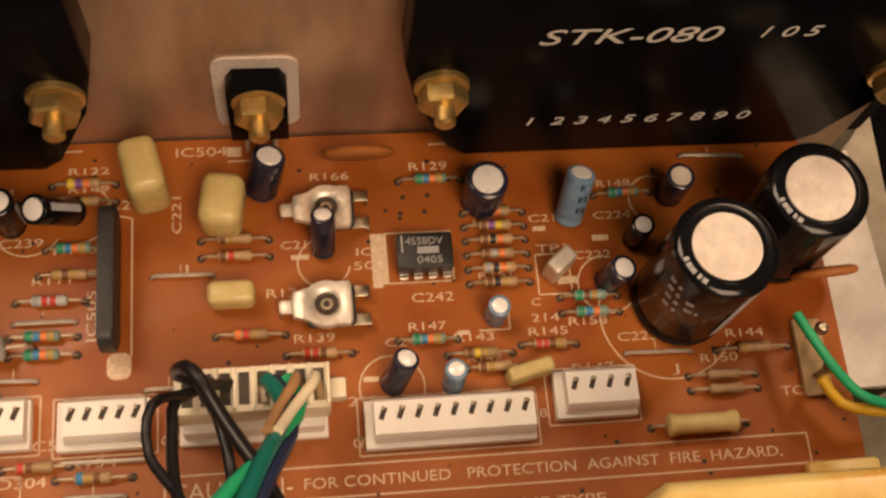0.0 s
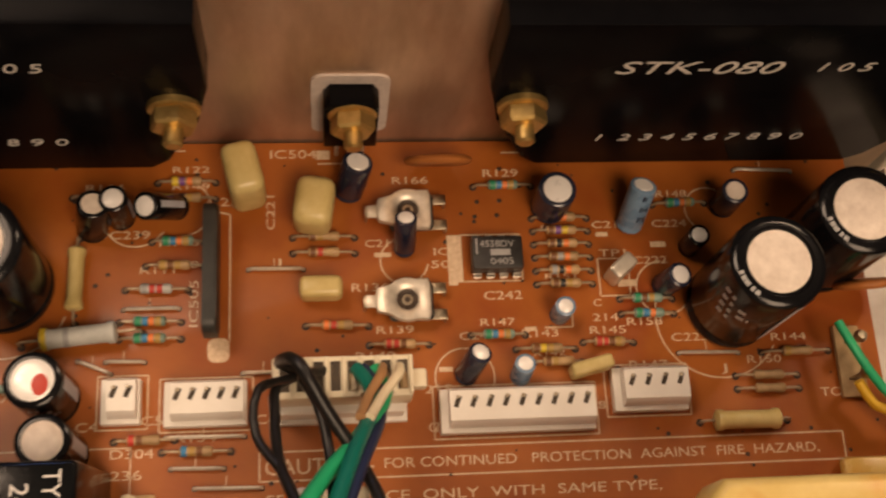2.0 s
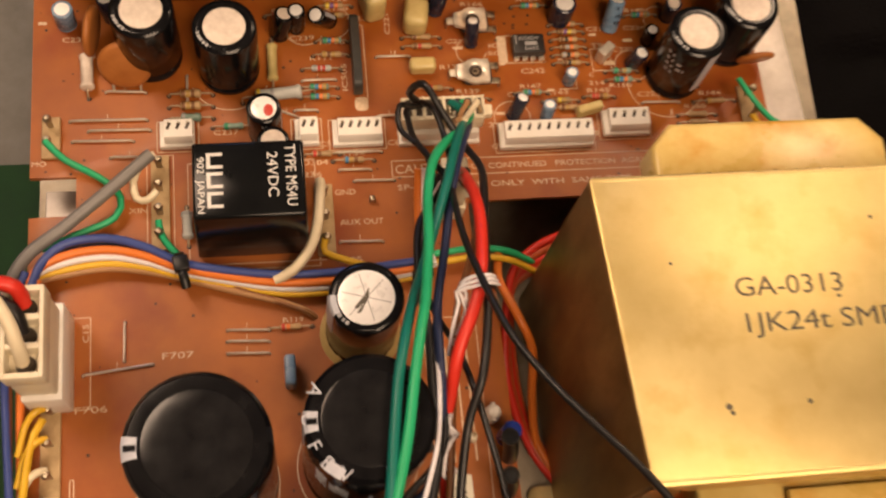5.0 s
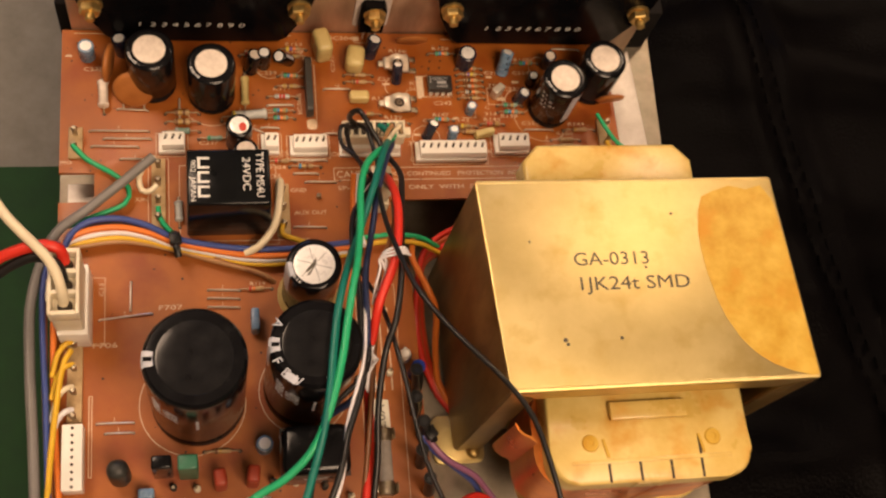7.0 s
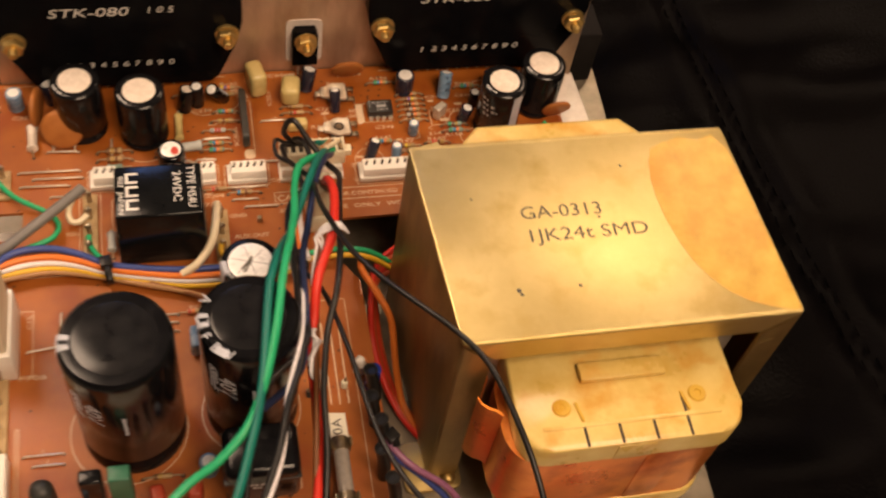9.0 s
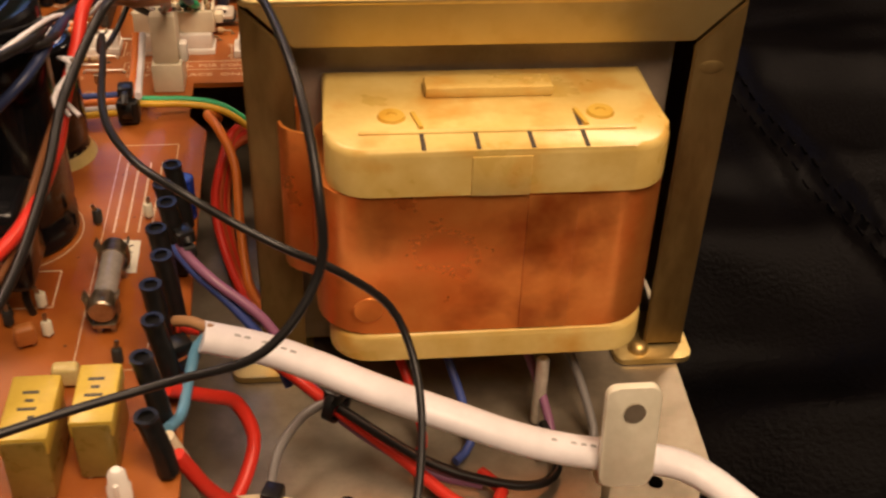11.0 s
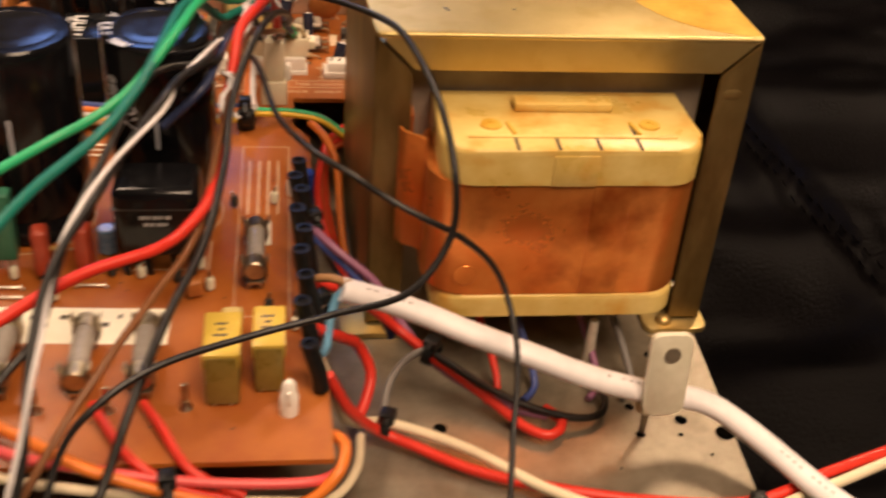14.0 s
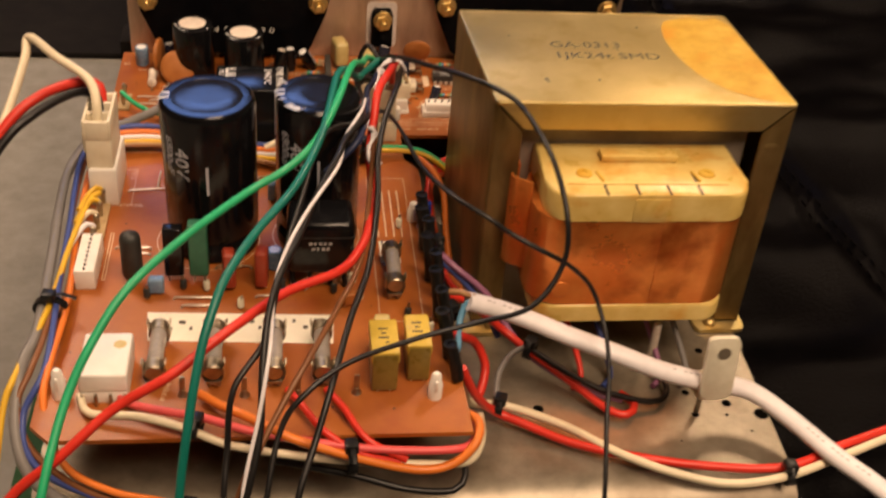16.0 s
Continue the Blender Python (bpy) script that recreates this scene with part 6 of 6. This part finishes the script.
cable_tie(18.5, -168.5, -17, 3.4, turn=-35, tail=4)
cable_tie(4.5, -191.5, -22.5, 2.6, turn=-20, tail=3)
cable_tie(98, -224, -25.5, 3.4, turn=0, tail=4)
cable_tie(-97.0, -240, -18, 5.0, turn=-12, tail=6)
cable_tie(-95.0, -225.5, 4.0, 3.2, turn=-15, tail=4)
cable_tie(-14.5, -141, 9, 2.6, turn=30, tail=3)
cable_tie(-13.0, -176, 6, 2.8, turn=-60, tail=3)
wire("wire", "green", [(-139, -25, 8), (-134, -30, 6), (-128.8, -32.6, 4), (-123, -36.5, 4), (-118.8, -41.6, 4), (-120.4, -47.6, 4), (-130.3, -52, 4), (-140, -56, 4)], 1.0, "green wire curving over the board's notch")
wire("wire", "cream", [(-109, -30.5, 8), (-112.4, -33, 8), (-115, -38, 6.5), (-114, -43.2, 6.5), (-111, -43.8, 7), (-108.4, -41.5, 7.5)], 1.1, "cream wire looped on the tag strip")
wire("wire", "green", [(-108.2, -50, 7), (-107.6, -54, 6), (-105, -58, 5), (-101, -62, 5)], 1.0, "short green wire from the tag strip")
wire("wire", "cream", [(-63, -40.5, 7), (-63.5, -47, 11), (-64.8, -56, 12), (-67, -62, 11), (-72, -67.5, 9), (-77, -69.4, 7)], 1.5, "thick cream wire bent down beside the relay")
wire("wire", "yellow", [(-62.6, -58, 7), (-62.8, -61.3, 5), (-57.1, -63.9, 5), (-47.8, -67.2, 5), (-40.7, -68.1, 5)], 1.0, "yellow wire running to the cross harness")
for c, y in (("yellow", -64.5), ("green", -61.8)):
    wire("wire", c, [(-36, y - 2, 5), (-28, y - 1, 4), (-20, y, 3.2), (-10, y - 0.6, 1), (0, y - 3, -6)], 1.0, c + " wire leaving the bush towards the transformer")
wire("wire", "green", [(67, -13, 8), (70, -22, 10), (74, -28, 10), (80, -30, 8), (90, -31, 0), (104, -34, -18), (118, -30, -34)], 0.9, "green wire at the tag strip by the bracket")
wire("wire", "yellow", [(70, -24, 6), (73, -28.5, 5), (77, -30.5, 7), (84, -31, 4), (96, -33, -10)], 1.0, "yellow wire at the tag strip by the bracket")
# supply leads into the three-pole plug
wire("wire", "cream", [(-137.6, -95.2, 34), (-137.4, -93, 40), (-141, -84, 45), (-155, -68, 46), (-169, -46, 43), (-170, -56, 37), (-176, -88, 22), (-196, -130, -10), (-220, -170, -38), (-230, -190, -190)], 1.8, "cream supply wire arching out of the plug", "supply wires")
wire("wire", "red", [(-137.6, -80.8, 34), (-138.5, -78, 39), (-146, -77, 40), (-160, -81, 36), (-173, -92, 27), (-200, -120, -6), (-240, -150, -38), (-250, -165, -190)], 2.0, "red supply wire leaving the plug", "supply wires")
wire("wire", "black", [(-137.6, -88, 34), (-139.5, -83, 38), (-148, -80, 37), (-162, -86, 31), (-174, -97, 22), (-198, -122, -12), (-235, -155, -38), (-244, -172, -190)], 1.8, "black supply wire leaving the plug", "supply wires")
# front edge loom
fl = "wires of the front loom"
wire("wire", "cream", [(-131, -209, 3), (-127, -217, 3), (-112, -221, 5), (-98, -225.5, 4), (-86, -228.5, 0), (-70, -229, -4), (-49, -229, -8), (-26, -229, -10), (-12, -226, -13), (-5, -212, -18), (-3, -196, -22)], 1.3, "cream wire looping under the board's front edge", fl)
wire("wire", "pink", [(-119, -209.5, 2), (-114, -215, 4), (-104, -219.5, 5.5), (-92, -224, 6.5), (-78, -228, 4.5), (-53, -230, 0), (-32, -230, -3), (-14, -227.5, -5), (-8, -216, -9), (-8, -204, -15)], 1.3, "pink wire along the board's front edge", fl)
wire("wire", "orange", [(-95, -209.5, 3), (-88, -218, 6), (-80, -224, 7), (-66, -230, 3), (-46, -232, -4), (-28, -232.5, -9), (-17, -231, -8), (-10, -227, -3), (-8.5, -219, -2), (-12, -212, -5)], 1.5, "orange wire bent round the board's front corner", fl)
wire("wire", "red", [(-68, -208.5, 3), (-64, -217, 5), (-57, -227, 3), (-46, -231, -3), (-34, -231, -7)], 1.2, "red wire dropping off the board's front edge", fl)
wire("wire", "red", [(-56, -208.5, 3), (-51, -218, 4), (-44, -228, 0), (-32, -231, -6)], 1.2, "red wire dropping off the board's front edge", fl)
wire("wire", "black", [(-73, -222, -14), (-49, -229, -14), (-31, -233, -17), (-17, -234, -17), (-13, -230, -15), (-13, -226, -14)], 1.1, "black wire under the front loom", fl)
# right side on the chassis
MAINS = [(-8, -178, 13.5), (4, -177.5, 9), (14, -181, 7), (24, -185.5, 5), (34, -190, 3.5), (43, -193, 1.5), (53, -195, -2), (63, -195, -6), (74, -193.5, -10.5), (84, -192.5, -13.5), (94, -194.5, -16), (104, -205, -18.5), (114, -223, -19), (124, -239, -19), (138, -258, -26), (156, -282, -36)]
mains = thing("mains_cable", 0, 0, 0, "white flat mains cable held by a nylon clamp", "cable")
part("sheath", tube(MAINS, 3.9, 14, flat=0.75), VINYL["white"], mains, angle=80)
way = spline(MAINS, 2.0)
for k in list(range(3, 10)) + list(range(34, 42)) + list(range(60, 74)):
    if k + 1 < len(way) and k % 5:
        d = (way[k + 1] - way[k]).normalized()
        side = d.cross(Vector((0, 0, 1))).normalized()
        up = side.cross(d)
        m = Matrix.Translation(way[k] + up * 2.80 + side * 1.0) @ Matrix((d, side, up)).transposed().to_4x4()
        part("print_mark", turned(box(-0.62, -0.3, 0, 0.62, 0.3, 0.1), m), GREYINK, mains, "unreadable grey mark")
wire("wire", "sky", [(-6, -178, 14), (-9, -178, 11), (-11, -182, 6), (-12, -190, 4), (-14, -196, 6)], 1.2, "light blue core out of the mains cable", "mains cores")
wire("wire", "tan", [(-6, -178, 15), (-10, -174, 14), (-14, -171, 12)], 1.2, "brown core out of the mains cable", "mains cores")
wire("wire", "purple", [(-17, -138, 10), (-14, -144, 9), (-8, -150, 6), (3, -155, -2), (10, -160, -12), (20, -170, -20), (38, -182, -25), (50, -186, -26)], 1.2, "purple wire running down to the chassis", "transformer side wires")
wire("wire", "blue", [(-17, -141, 9), (-12, -147, 6), (-4, -152, 0), (4, -156, -10), (8, -160, -18)], 1.2, "blue wire beside the purple one", "transformer side wires")
wire("wire", "red", [(-14, -168, 8), (-6, -166, 4), (2, -162, -6), (9, -162, -13), (18, -169, -17), (32, -179, -23), (43, -190, -26), (50, -193, -26.5), (54, -188, -26.5), (50, -182, -26.5)], 1.5, "red wire bent in a hook on the chassis", "transformer side wires")
wire("wire", "red", [(-15, -186, 7), (-8, -180, -1), (-3, -175, -8), (0.5, -178, -15), (-1, -184, -20), (-4, -190, -23)], 1.6, "red wire curving down beside the terminals", "transformer side wires")
wire("wire", "grey", [(19, -168, -15), (12, -170, -17), (6, -178, -19), (3.5, -188, -22)], 1.1, "thin grey wire looped between two ties", "transformer side wires")
wire("wire", "black", [(19, -170, -16), (38, -183, -21), (54, -187, -25), (64, -186, -26.5), (68, -180, -26), (66, -170, -24)], 1.1, "black wire lying on the chassis", "transformer side wires")
for c, x0, y0 in (("red", 30, -150), ("blue", 41, -150), ("purple", 60, -150), ("grey", 70, -150)):
    wire("wire", c, [(x0, y0, -6), (x0 + 4, y0 - 9, -14), (x0 + 7, y0 - 16, -22), (x0 + 8, y0 - 22, -27.5), (x0 + 4, y0 - 27, -28)], 1.1, c + " lead from under the transformer coil", "coil leads")
wire("wire", "cream", [(-14, -198, 6), (-10, -197, -6), (-6, -192, -20), (6, -190.5, -23), (26, -199, -25), (43, -213, -25), (60, -221.6, -26), (78, -226, -27), (98, -225, -25), (120, -219, -22), (150, -208, -22), (190, -196, -30)], 1.55, "cream wire running along the chassis front", "front pair")
wire("wire", "red", [(-12, -201, 4), (-6, -199, -10), (2, -193, -23), (12, -197, -25.5), (26, -205, -26.5), (43, -211.5, -26.5), (71, -217.6, -27), (98, -221, -25), (122, -214, -22), (152, -204, -22), (192, -190, -30)], 1.55, "red wire running along the chassis front", "front pair")
for k in range(3):
    wire("lacing_cord", "white", [(-24.5 + k * 0.4, -86.5 - k, 53), (-26.5, -87.2 - k, 57.2), (-30.5, -87.4 - k * 1.2, 57), (-33 - k * 0.7, -88 - k, 54), (-32 - k, -90.5 - k, 53.5), (-32.5 - k * 1.6 + 2 * (k == 1), -95 - k * 1.5, 51), (-34.5 - k * 1.2, -99 - k * 2.4, 48)], 0.45, "white lacing cord tied round the wires", "lacing cords", category="cord")
    wire("lacing_cord", "white", [(-37, -117, 44), (-40 + k, -119, 46), (-36 - k, -122, 45 - k), (-40, -126 - k * 2, 42), (-35 - k * 2, -131, 38)], 0.55, "white lacing cord tied round the wires", "lacing cords", category="cord")


def cable_clamp():
    t = thing("cable_clamp", 77, -195, -30, "milky nylon clamp holding the mains cable", "clamp")
    bm = slab(rounded(-5.6, 1.5, 5.6, 26, 2.4), -1.0, 1.0, 0.4)
    part("tab", turned(bm, pose(0, -4.6, 15.5, 82)), CLEARNYLON, t)
    part("eyelet", turned(lathe([(0, -1.3), (2.2, -1.3), (2.2, 1.3), (0, 1.3)], 18), pose(0.3, -1.9, 35.5, 82)), STEEL, t, "grey screw hole")
    loop = [(5.2 * 0, 4.6 * math.cos(a) + 0.9, 18.2 + 4.4 * math.sin(a)) for a in (k * math.pi / 6 for k in range(-3, 10))]
    part("saddle", turned(tube(loop, 5.0, 10, flat=0.2), Matrix.Identity(4)), CLEARNYLON, t)
    part("tongue", box(-0.9, 5.2, 0, 0.9, 6.0, 15, 0.2), STEEL, t, "grey steel tongue")


cable_clamp()
single("coil_stud", lathe([(0, -29), (1.6, -29), (1.6, -10), (1.2, -9.4), (0, -9.4)], 12, 66, -164), WIRE, "bright steel stud on the chassis", "stud")
single("amber_tape", box(66, -46.5, 0.05, 79, -37.5, 3.0, 0.9), BOBBIN, "amber tape patch at the board's corner", "tape")
capacitor(-16.6, -116.4, 2.6, 12, DEEPBLUE, DEEPBLUE, "small deep blue capacitor standing among the black terminals", group=small, stripe=False)
for k, (x, y, w, d) in enumerate(((-36.4, -176.0, 5.5, 3.2), (-47.0, -163.0, 4.6, 3.0))):
    dipped_block(x, y, w, d, 5.0, OCHRE if k else CREAM, "small dipped capacitor near the fuses", z=0.8, r=1.0, turn=20 * k)
